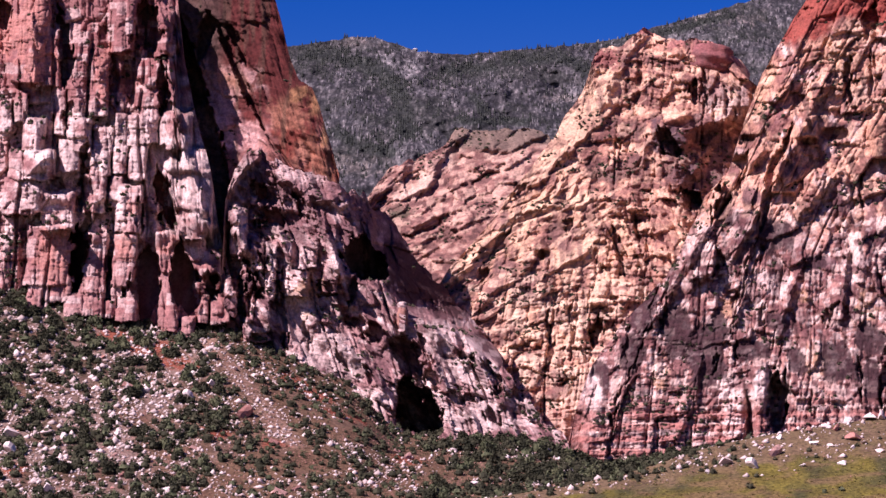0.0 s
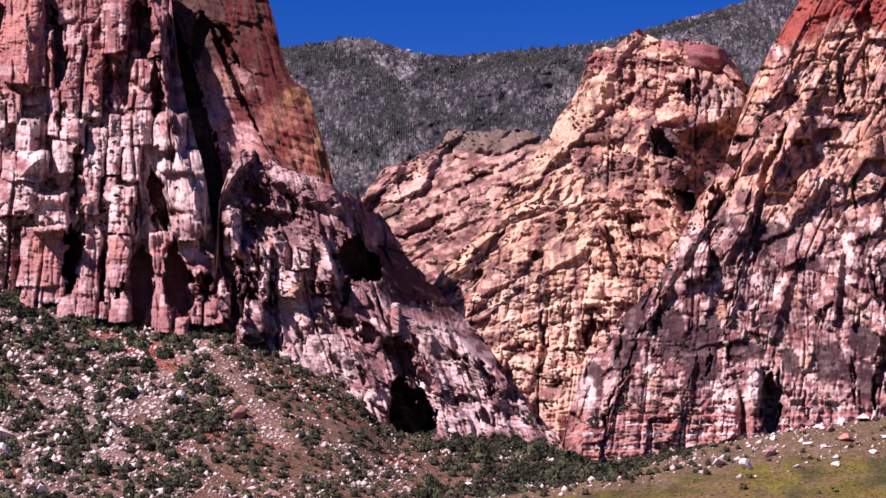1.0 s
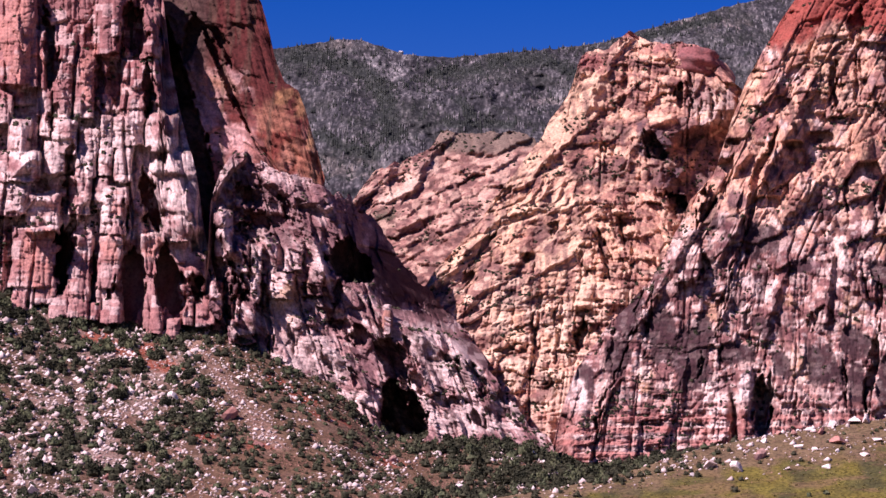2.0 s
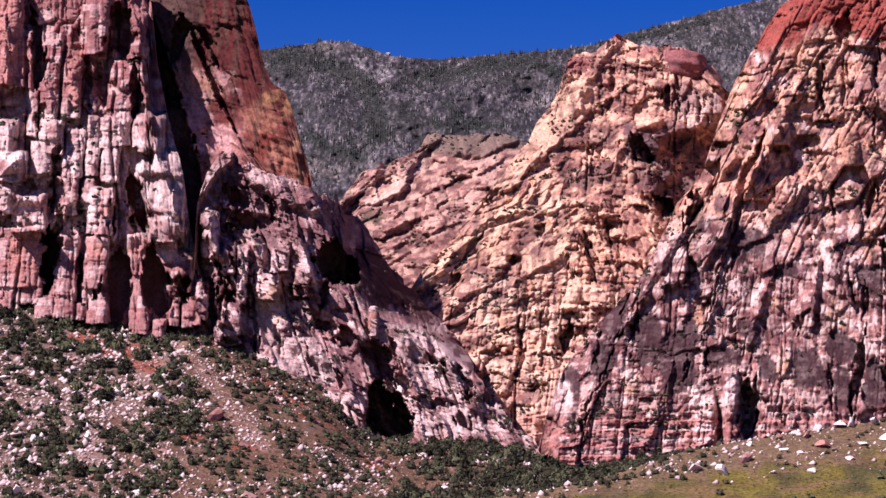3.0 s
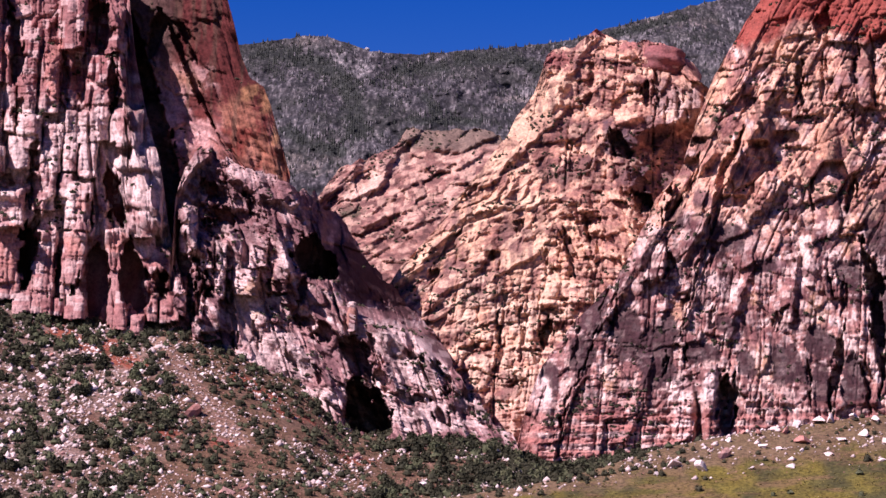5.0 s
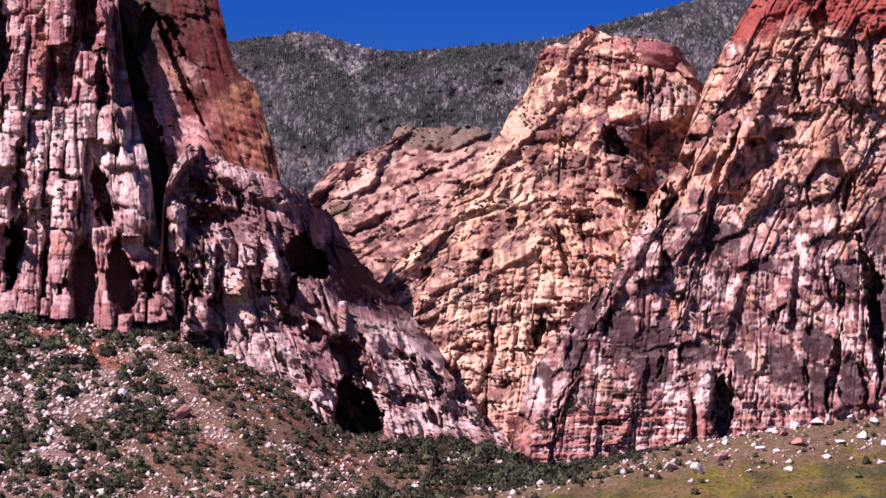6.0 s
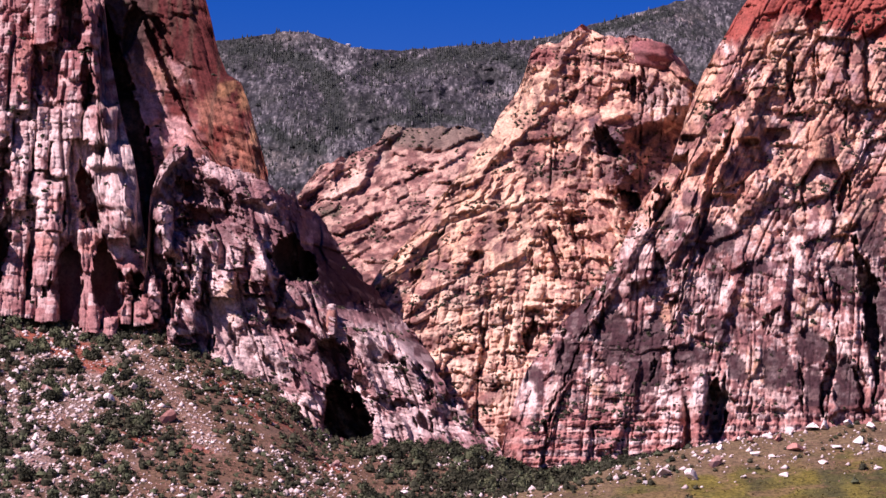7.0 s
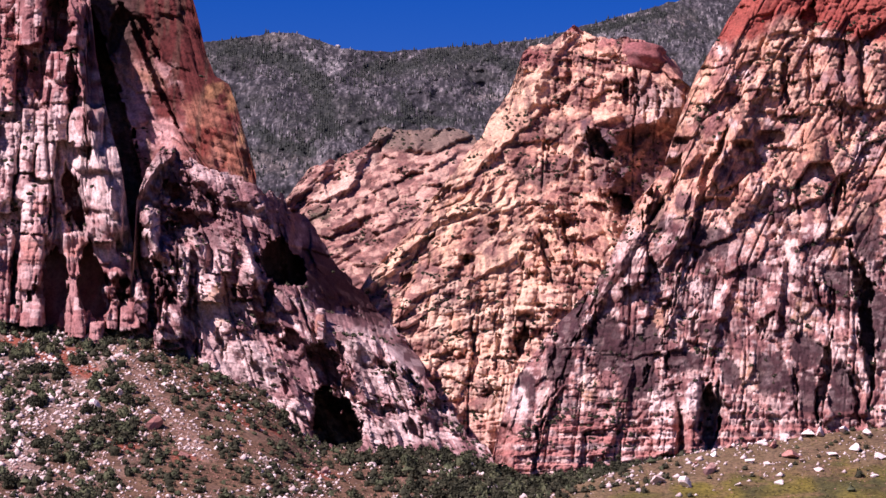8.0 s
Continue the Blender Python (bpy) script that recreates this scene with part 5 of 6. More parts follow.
RIDGES_F = [
    ([(20.4, 313.2), (4.8, 295.0), (-6.1, 275.2), (-11.6, 258.9)], 10.7, 4.0, 14), ([(-25.8, 284.5), (-38.4, 266.0), (-55.1, 248.8)], 7.9, 4.4, 14), ([(-10.3, 260.9), (-35.9, 247.8)], 8.6, 2.6, 8), ([(77.8, 306.7), (50.9, 291.9), (24.6, 295.0)], 8.0, 3.5, 12),
    ([(68.3, 288.2), (46.0, 275.2), (23.4, 275.2)], 7.0, 2.6, 9), ([(28.2, 249.8), (2.5, 237.9), (-20.7, 226.1)], 6.8, 3.0, 9), ([(32.2, 235.9), (6.7, 224.2), (-16.3, 213.1)], 6.8, 3.0, 9), ([(17.7, 263.9), (2.6, 254.8), (-14.4, 238.9)], 6.9, 3.0, 10),
]
PALE_F = [([(-14.6, 257.3), (-33.8, 249.8)], 6.0), ([(2.6, 280.4), (-14.7, 264.9)], 9.0)]


def relief_knob(x, z):
    out = ridges(x, z, RIDGES_F, 650) * 0.6 + 1.1 * rocky(0.5 * x + 0.29 * z, 0.85 * z - 0.5 * x, 600, 0.0, 13.0, 0.85, 0.3, 0.0, 0.75)
    b = (z - 0.35 * x) / 17 + 0.45 * fbm(x / 45, z / 45, 3, 605)
    return out + 5 * (b % 1) * step(1.0, 0.88, b % 1) + 7 * fbm(x / 45, z / 45, 3, 606)


def paint_knob(x, z):
    c = mottle(x, z, 610, (0.20, 0.10, 0.085), (0.42, 0.21, 0.165), (0.66, 0.41, 0.31), -0.02, 0.10, 8, 4)
    c = blend(c, (0.86, 0.60, 0.46), 0.85 * strokes(x, z, PALE_F, 0.5, 0.4))
    c = blend(c, (0.12, 0.11, 0.07), 0.75 * ovals(x, z, [(-31.4, 233.9, 11.0, 11.0)], 0.6, 0.6))
    c = patches(c, x, z - 0.3 * x, 6, 4, 630, (0.80, 0.52, 0.38), (0.26, 0.13, 0.11), 0.9)
    c = blend(c, (0.22, 0.165, 0.125), 0.85 * step(-8, 3, z - line([(-1.7, 275.2), (11.4, 295.0), (51.0, 295.0), (77.5, 298.7)], x) + 5 * fbm(x / 8, z / 8, 3, 612)) * step(0, 10, x))
    return c


knob = thing("rock_knob", "low tan sandstone knob with a scrubby cap", "rock")
face(knob, "rock_slab", (1972, 1.3), spaced(-90, 120, 1.0, 4, 60), lambda x: 150 + 0 * x, lambda x: line(TOP_F, x), 140, relief_knob, paint_knob, 220, (45, 45), None, 26.0, 0.0, 7, 1.8)

# -- the wooded mountain that closes the view --
TOP_G = [(-593.4, 433.7), (-323.2, 449.4), (-160.3, 478.6), (-127.0, 485.2), (-104.7, 490.3), (-93.5, 493.6), (-70.7, 493.6), (-53.4, 486.9), (-24.7, 472.0), (20.2, 467.9), (65.3, 473.7), (93.6, 477.0), (150.8, 485.2), (180.0, 491.9), (210.5, 507.2), (240.9, 517.6), (304.0, 544.1), (400.0, 574.4), (623.1, 607.9), (918.7, 588.6)]


RIDGES_G = [
    ([(-82.1, 493.6), (-27.2, 455.8), (-17.2, 410.8), (-20.1, 346.1)], 40.0, 34.0, 24), ([(112.2, 462.2), (66.4, 437.6), (40.9, 410.8), (26.8, 377.7)], 33.6, 34.0, 24), ([(-100.2, 426.0), (-76.8, 395.9), (-64.1, 353.0)], 32.7, 28.0, 20), ([(8.7, 426.0), (-4.8, 388.5), (-12.4, 353.0)], 21.8, 24.0, 18),
]
FOREST_G = [
    ([(-134.1, 469.5), (-91.3, 459.0), (-60.1, 443.1), (-42.7, 414.5), (-34.4, 363.5)], 15.0), ([(3.3, 445.5), (47.6, 451.0)], 10.0), ([(64.6, 459.0), (115.4, 467.1), (141.3, 445.5)], 14.0), ([(-101.0, 363.5), (-68.8, 344.7), (-48.1, 339.3)], 10.0),
    ([(30.1, 407.0), (40.3, 388.5)], 7.5), ([(215.1, 498.7), (294.4, 524.6)], 8.0), ([(18.9, 377.7), (76.8, 377.7)], 7.0),
]


def relief_mountain(x, z):
    spur = fbm((x + 0.7 * z) / 90, z / 300, 4, 705)
    out = 50 * np.abs(spur) + ridges(x, z, RIDGES_G, 750, 2.5) + 18 * fbm(x / 50, z / 40, 4, 706) + 8 * fbm(x / 12, z / 10, 4, 707)
    b = (z + 0.05 * x) / 22 + 0.8 * fbm(x / 60, z / 60, 3, 708)
    crag = squared(x, z, 16, 12, 709, 0.1, 0.0) * step(-0.1, 0.3, fbm(x / 40, z / 30, 3, 711))
    return out + 2 * np.abs(b % 1 - 0.5) + 0.12 * crag


def paint_mountain(x, z):
    c = mottle(x, z, 710, (0.045, 0.044, 0.048), (0.08, 0.076, 0.08), (0.16, 0.15, 0.152), -0.04, 0.08, 3, 8)
    c = blend(c, (0.34, 0.32, 0.31), 0.8 * step(0.12, 0.34, fbm(x / 4, z / 9, 4, 714)) * step(0.0, 0.3, fbm(x / 40, z / 30, 3, 711)))
    c = blend(c, (0.40, 0.34, 0.30), 0.45 * ovals(x, z, [(-81.7, 486.9, 22.5, 6.7), (287.8, 520.2, 45.9, 6.9), (-83.1, 325.8, 25.2, 13.1), (116.1, 407.0, 21.3, 5.3)], 0.6, 0.9))
    c = blend(c, (0.05, 0.052, 0.045), 0.6 * step(0.0, 0.3, fbm((x + 0.5 * z) / 45, z / 20, 4, 713)))
    return blend(c, (0.045, 0.05, 0.045), 0.95 * strokes(x, z, FOREST_G, 0.6, 0.3))


mountain = thing("mountain", "grey limestone mountain dotted with dark conifers", "mountain", kind="structure")
face(mountain, "mountain_side", (2079, 1.96), spaced(-330, 500, 2.2, 16, 300), lambda x: 230 + 0 * x, lambda x: line(TOP_G, x), 165, relief_mountain, paint_mountain, 800, (240, 240), FOREST_ROCK, 0)


lump(mountain, "rock_outcrop", -27.6, 473.6, 2.6, 1.5, (2079, 1.96), 6, (0.85, 0.82, 0.80), 740, "small white rock outcrop on the skyline")


# ---- plants and loose stones ----
rng = np.random.default_rng(7)


def soup(name, co, faces, mat, parent=None):
    """One mesh from corner places and faces of equal size."""
    me = bpy.data.meshes.new(name)
    me.vertices.add(len(co))
    me.vertices.foreach_set("co", np.asarray(co, np.float32).ravel())
    k = faces.shape[1]
    me.loops.add(faces.size)
    me.loops.foreach_set("vertex_index", faces.astype(np.int32).ravel())
    me.polygons.add(len(faces))
    me.polygons.foreach_set("loop_start", np.arange(len(faces), dtype=np.int32) * k)
    me.update(calc_edges=True)
    me.materials.append(mat)
    return me


def heart(r):
    """The dense inside of a crown: 24 uneven faces round a ball."""
    g = np.array((-1.0, 0.0, 1.0))
    faces = []
    for axis in range(3):
        for side in (-1.0, 1.0):
            for i in range(2):
                for j in range(2):
                    ring = [(g[i], g[j]), (g[i + 1], g[j]), (g[i + 1], g[j + 1]), (g[i], g[j + 1])]
                    faces.append([np.roll((side, a, b), axis) for a, b in (ring if side > 0 else ring[::-1])])
    q = np.array(faces)
    q /= np.linalg.norm(q, axis=-1)[..., None]
    k = r.uniform(0, 6, 3)
    q = q * (0.62 + 0.16 * np.sin(3 * q[..., :1] + k[0]) * np.cos(3 * q[..., 1:2] + k[1]) + 0.1 * np.sin(5 * q[..., 2:] + k[2]))
    q[..., 2] = np.maximum(q[..., 2], -0.45)
    return q


def sprays(count, squash, size, r):
    """Corners of many small leaf sprays within a lumpy crown one metre in radius, resting on z = 0."""
    d = r.normal(size=(count, 3))
    d /= np.linalg.norm(d, axis=1)[:, None]
    d[:, 2] = np.abs(d[:, 2]) * 1.3 - 0.25
    lump = 0.8 + 0.3 * np.sin(3.1 * d[:, :1] + r.uniform(0, 6)) * np.cos(2.7 * d[:, 1:2] + r.uniform(0, 6))
    c = d * lump * r.uniform(0.55, 1.0, (count, 1)) ** 0.5
    a, b = r.normal(size=(count, 3)), r.normal(size=(count, 3))
    a /= np.linalg.norm(a, axis=1)[:, None]
    b -= a * (a * b).sum(1)[:, None]
    b /= np.linalg.norm(b, axis=1)[:, None]
    s = size * r.uniform(0.6, 1.3, (count, 1))
    q = np.stack([c - s * a, c - 0.5 * s * b, c + s * a, c + 0.6 * s * b], 1)
    q = np.concatenate([q, heart(r)])
    q[..., 2] = (q[..., 2] + 0.25) * squash
    return q.reshape(-1, 3)


def quads_of(n):
    return np.arange(4 * n).reshape(n, 4)


def stems_mesh(r):
    """Five bent, tapering stems from one root."""
    co, faces = [], []
    for k in range(5):
        a, tilt = 1.26 * k + r.uniform(0, 1), r.uniform(0.25, 0.7)
        base = len(co)
        for h, wide in ((-0.3, 0.07), (0.25, 0.05), (0.65, 0.02)):
            for j in range(4):
                co.append((tilt * h * math.cos(a) + wide * math.cos(1.57 * j), tilt * h * math.sin(a) + wide * math.sin(1.57 * j), h))
        for lvl in (0, 4):
            for j in range(4):
                faces.append((base + lvl + j, base + lvl + (j + 1) % 4, base + lvl + 4 + (j + 1) % 4, base + lvl + 4 + j))
    return np.array(co), np.array(faces)


BARK, bn, bl, bb = material("grey_bark")
bl.new(ramp(bn, bl, noise_node(bn, bl, 2.0).outputs[0], [(0.3, (0.09, 0.07, 0.055)), (0.7, (0.2, 0.16, 0.13))]), bb.inputs["Base Color"])
bb.inputs["Roughness"].default_value = 0.9

CROWNS = [soup("crown", sprays(330, 1.05, 0.15, rng), quads_of(354), JUNIPER) for k in range(5)]
CROWNS += [soup("crown", sprays(300, 0.95, 0.15, rng), quads_of(324), SCRUB) for k in range(2)]
STEMS = [soup("trunk", *stems_mesh(rng), BARK) for k in range(3)]


def shrub(x, y, size, k, label):
    z = float(ground_height(np.array([x]), np.array([y]))[0][0])
    ob = tagged(new("shrub"), label, "shrub", "shrubs on the stony slope")
    ob.matrix_world = pose(x, y, z - 0.05 * size, 0, 0, 57 * k) @ Matrix.Diagonal((size, size * (0.85 + 0.03 * (k % 9)), size * (0.85 + 0.05 * (k % 7)), 1))
    crown = new("crown", CROWNS[k % len(CROWNS)])
    stems = new("trunk", STEMS[k % 3])
    crown.parent = stems.parent = ob
    return ob


def many(name, label, category, places, sizes, mat, leaves, squash=0.8, leaf=0.34, kinds=8, dense=True):
    """A great number of small plants in one mesh."""
    forms = [sprays(leaves, squash, leaf, rng)[:None if dense else 4 * leaves] for k in range(kinds)]
    co = np.concatenate([forms[k % kinds] * s + p for k, (p, s) in enumerate(zip(places, sizes))])
    me = soup(name, co, quads_of(len(co) // 4), mat)
    return tagged(new(name, me), label, category, kind="stuff")


# -- where plants and stones lie on the slopes --
def strewn(count, x0, x1, y0, y1, chance):
    x, y = rng.uniform(x0, x1, count), rng.uniform(y0, y1, count)
    z, hill, t = ground_height(x, y)
    keep = rng.random(count) < chance(x, y, hill, t)
    return x[keep], y[keep], z[keep], hill[keep]


def fading(x, y):
    """Cover thins out away from the valley's mouth."""
    n = 22 * fbm(x / 30, y / 30, 3, 44)
    return step(-305, -268, x + n) * step(345, 300, x + n) * step(1462, 1512, y + n)


def scrub_chance(x, y, hill, t):
    patch = 0.62 - 0.14 * step(-110, -180, x) + 0.9 * fbm(x / 16, y / 16, 3, 41) + 0.6 * step(0.82, 0.90, t)
    for rx, ry, wide in RED_SOIL[:3]:
        patch = patch - 0.7 * step(1.1, 0.6, np.hypot((x - rx) / wide, (y - ry) / wide))
    patch = patch - step(9, 4, near_path(x, y, CHUTE)[0])
    open_soil = step(-40, -120, x) * 0.15 + 0.8
    wash = step(-20, 10, x) * step(0.3, 0.6, t) * (0.1 + 0.9 * fbm(x / 12, y / 12, 3, 43))
    wash = np.clip(wash, 0, 0.5)
    patch = np.where(x > -20, patch - 0.15, patch)
    c = np.where(hill, 0.03 + 0.6 * step(0.55, 0.75, hill_part(x, y)) * step(170, 110, x) + 0.3 * fbm(x / 14, y / 14, 3, 42), np.clip(patch, 0, 1) * open_soil + wash)
    return np.clip(c, 0, 1) * (t < 1.02) * fading(x, y)


gx0, gy0 = np.meshgrid(np.arange(-300, 340, 4.8), np.arange(1450, 1800, 4.5))
sx, sy = (gx0 + rng.uniform(-2.6, 2.6, gx0.shape)).ravel(), (gy0 + rng.uniform(-2.6, 2.6, gx0.shape)).ravel()
sz, sh, st = ground_height(sx, sy)
kept = rng.random(len(sx)) < scrub_chance(sx, sy, sh, st)
sx, sy, sz, sh = sx[kept], sy[kept], sz[kept], sh[kept]
size = np.clip(rng.lognormal(0.98, 0.44, len(sx)), 0.9, 5.0) * np.where(sh, 0.6, 1.0) * np.where((sx > -120) & (sx < -10), 0.72, 1.0)
order = np.argsort(-size)
big, rest = order[:280], order[280:]
for k, i in enumerate(big):
    kind = k % len(CROWNS)
    shrub(sx[i], sy[i], size[i], k, "dark green rounded juniper on the stony slope" if kind < 5 else "grey-green desert scrub oak on the stony slope")
low = [i for i in rest if i % 4]
pale = [i for i in rest if i % 4 == 0]
for name, label, mat, which in (("juniper_scrub", "low dark green juniper scrub over the slopes", JUNIPER, low), ("sage_scrub", "grey-green sage scrub over the slopes", SCRUB, pale)):
    many(name, label, "scrub", np.stack([sx, sy, sz], 1)[which], size[which], mat, 36, 1.05, 0.25)


# -- boulders and stones --
def boulder_mesh(r, detail=2):
    bm = bmesh.new()
    bmesh.ops.create_icosphere(bm, subdivisions=detail, radius=1.0)
    cuts = [(Vector(r.normal(size=3)).normalized(), r.uniform(0.28, 0.66)) for k in range(11)]
    for v in bm.verts:
        for n, d in cuts:
            over = v.co.dot(n) - d
            if over > 0:
                v.co -= n * over
        v.co *= 1 + 0.05 * noise.noise(v.co * 3)
        v.co.z *= 0.72
    me = bpy.data.meshes.new("boulder")
    bm.to_mesh(me)
    bm.free()
    return me


def stone_paint(name, low, high):
    m, n, l, b = material(name)
    info = n.new("ShaderNodeObjectInfo")
    geo = n.new("ShaderNodeNewGeometry")
    c = mixed(n, l, "MIX", info.outputs["Random"], low, high)
    c = mixed(n, l, "MULTIPLY", 0.75, c, ramp(n, l, geo.outputs["Random Per Island"], [(0, (0.5, 0.46, 0.45)), (1, (1.15, 1.15, 1.15))]))
    t = noise_node(n, l, 0.8, 5, 0.7)
    c = mixed(n, l, "MULTIPLY", 0.9, c, ramp(n, l, t.outputs[0], [(0.35, (0.55, 0.5, 0.5)), (0.6, (1.1, 1.1, 1.1))]))
    l.new(c, b.inputs["Base Color"])
    b.inputs["Roughness"].default_value = 0.95
    b.inputs["Specular IOR Level"].default_value = 0.1
    return m


PALE_STONE = stone_paint("pale_boulder", (0.46, 0.33, 0.28), (0.72, 0.60, 0.54))
CREAM_STONE = stone_paint("cream_boulder", (0.60, 0.47, 0.41), (0.82, 0.73, 0.67))
PINK_STONE = stone_paint("pink_boulder", (0.38, 0.18, 0.14), (0.52, 0.31, 0.25))
BOULDERS = [boulder_mesh(rng) for k in range(9)]
for k, me in enumerate(BOULDERS):
    me.materials.append(PINK_STONE if k % 4 == 3 else CREAM_STONE)


def boulder(x, y, wide, k, group="boulders on the slope"):
    z = float(ground_height(np.array([x]), np.array([y]))[0][0])
    pink = k % 9 % 4 == 3
    ob = tagged(new("boulder", BOULDERS[k % 9]), "weathered pink sandstone boulder half sunk in the slope" if pink else "pale cream sandstone boulder half sunk in the slope", "boulder", group)
    ob.matrix_world = pose(x, y, z + 0.12 * wide, 0, 0, 83 * k) @ Matrix.Diagonal((0.55 * wide, 0.5 * wide, (0.40 + 0.06 * (k % 5)) * wide, 1))


LARGE_STONES = [(-225.0, 1592.5, 15.3), (-206.8, 1599.5, 14.8), (-197.4, 1595.5, 8.9), (-184.3, 1662.0, 10.5), (-190.1, 1667.0, 6.2), (-174.3, 1674.5, 9.9), (-107.5, 1641.0, 14.0), (-127.3, 1680.5, 7.5), (-138.1, 1661.0, 9.2), (-132.9, 1636.5, 7.3), (-224.0, 1670.5, 9.3), (-191.0, 1692.5, 8.1), (-193.5, 1649.0, 7.3), (-154.1, 1605.5, 7.1), (-130.3, 1588.0, 7.1), (-162.5, 1546.0, 6.3)]
FAR_STONES = [(-196.5, 1523.0, 11.3), (-222.3, 1574.0, 9.9), (-43.5, 1636.0, 4.8), (-90.4, 1609.0, 8.9), (-76.5, 1694.5, 3.8), (-116.8, 1709.0, 6.3), (-136.1, 1523.5, 10.2), (-82.7, 1523.5, 11.3), (-73.3, 1532.5, 5.7), (-25.9, 1666.5, 6.2), (-19.6, 1655.0, 7.4), (-27.8, 1601.0, 4.2), (16.3, 1577.5, 11.7), (46.8, 1678.0, 7.5), (28.6, 1615.5, 4.8), (5.0, 1692.0, 6.3)]
HILL_STONES = [(139.8, 1510.0, 11.2), (152.2, 1503.0, 9.5), (164.6, 1520.0, 11.3), (200.0, 1554.0, 8.6), (206.7, 1539.5, 12.5), (219.4, 1568.5, 11.6), (185.9, 1533.0, 6.2), (170.1, 1544.0, 5.1), (218.0, 1520.0, 6.8), (196.1, 1503.5, 5.6), (176.4, 1501.5, 4.4), (129.0, 1498.5, 4.4), (177.4, 1859.5, 4.8), (160.6, 1535.0, 3.4), (194.1, 1530.5, 4.5), (211.4, 1533.0, 5.7)]
RIM_STONES = [(225.1, 1568.0, 8.7), (237.5, 1573.0, 10.5), (248.3, 1568.0, 8.7), (207.4, 1565.5, 7.5), (194.9, 1558.5, 6.9), (185.6, 1553.5, 5.8), (178.8, 1557.0, 4.6), (239.2, 1547.0, 9.7), (226.6, 1539.5, 6.8), (248.5, 1534.0, 8.5), (241.7, 1510.5, 5.6)]
for k, (x, y, wide) in enumerate(LARGE_STONES + FAR_STONES):
    boulder(x, y, wide, (k * 5) % 9 if k not in (6, 19, 25, 26) else 3 + 4 * (k % 2))
for k, (x, y, wide) in enumerate(HILL_STONES + RIM_STONES):
    boulder(x, y, wide, k * 4 if k != 2 else 3, "boulders on the grassy hill")


def stone_chance(x, y, hill, t):
    n = 1.3 * fbm(x / 22, y / 22, 4, 51)
    left = step(-60, -150, x)
    return np.where(hill, 0.03 + (0.12 + 0.5 * step(0.0, 0.3, n)) * step(0.55, 0.75, hill_part(x, y)), 0.22 + 0.8 * left + 0.9 * n + 0.8 * step(9, 3, near_path(x, y, CHUTE)[0])) * (t < 1.0) * fading(x, y)


bx, by, bz, bh = strewn(330, -300, 330, 1500, 1790, lambda x, y, h, t: np.clip(stone_chance(x, y, h, t) + 0.15, 0, 1))
for k in range(min(len(bx), 210)):
    boulder(bx[k], by[k], float(rng.uniform(2.2, 5.2)) * (0.7 if bh[k] else 1), k, "boulders on the grassy hill" if bh[k] else "boulders on the slope")

gx, gy, gz, gh = strewn(38000, -310, 345, 1480, 1795, lambda x, y, h, t: np.clip(stone_chance(x, y, h, t), 0, 1))
CHIP = np.array([(1, 0, 0), (0, 1, 0), (-1, 0, 0), (0, -1, 0), (0, 0, 0.8), (0, 0, -0.6)])
CHIP_FACES = np.array([(0, 1, 4), (1, 2, 4), (2, 3, 4), (3, 0, 4), (1, 0, 5), (2, 1, 5), (3, 2, 5), (0, 3, 5)])
n_chip = len(gx)
jig = CHIP[None] * rng.uniform(0.5, 1.3, (n_chip, 6, 3)) * np.clip(rng.lognormal(-0.55, 0.62, n_chip), 0.25, 2.8)[:, None, None] * (1 + 0.25 * step(-110, -170, gx))[:, None, None] + rng.normal(0, 0.12, (n_chip, 6, 3))
co = (jig + np.stack([gx, gy, gz + 0.1], 1)[:, None]).reshape(-1, 3)
tris = (CHIP_FACES[None] + 6 * np.arange(n_chip)[:, None, None]).reshape(-1, 3)
tagged(new("stones", soup("stones", co, tris, PALE_STONE)), "countless small pale stones strewn over the slopes", "stones", kind="stuff")


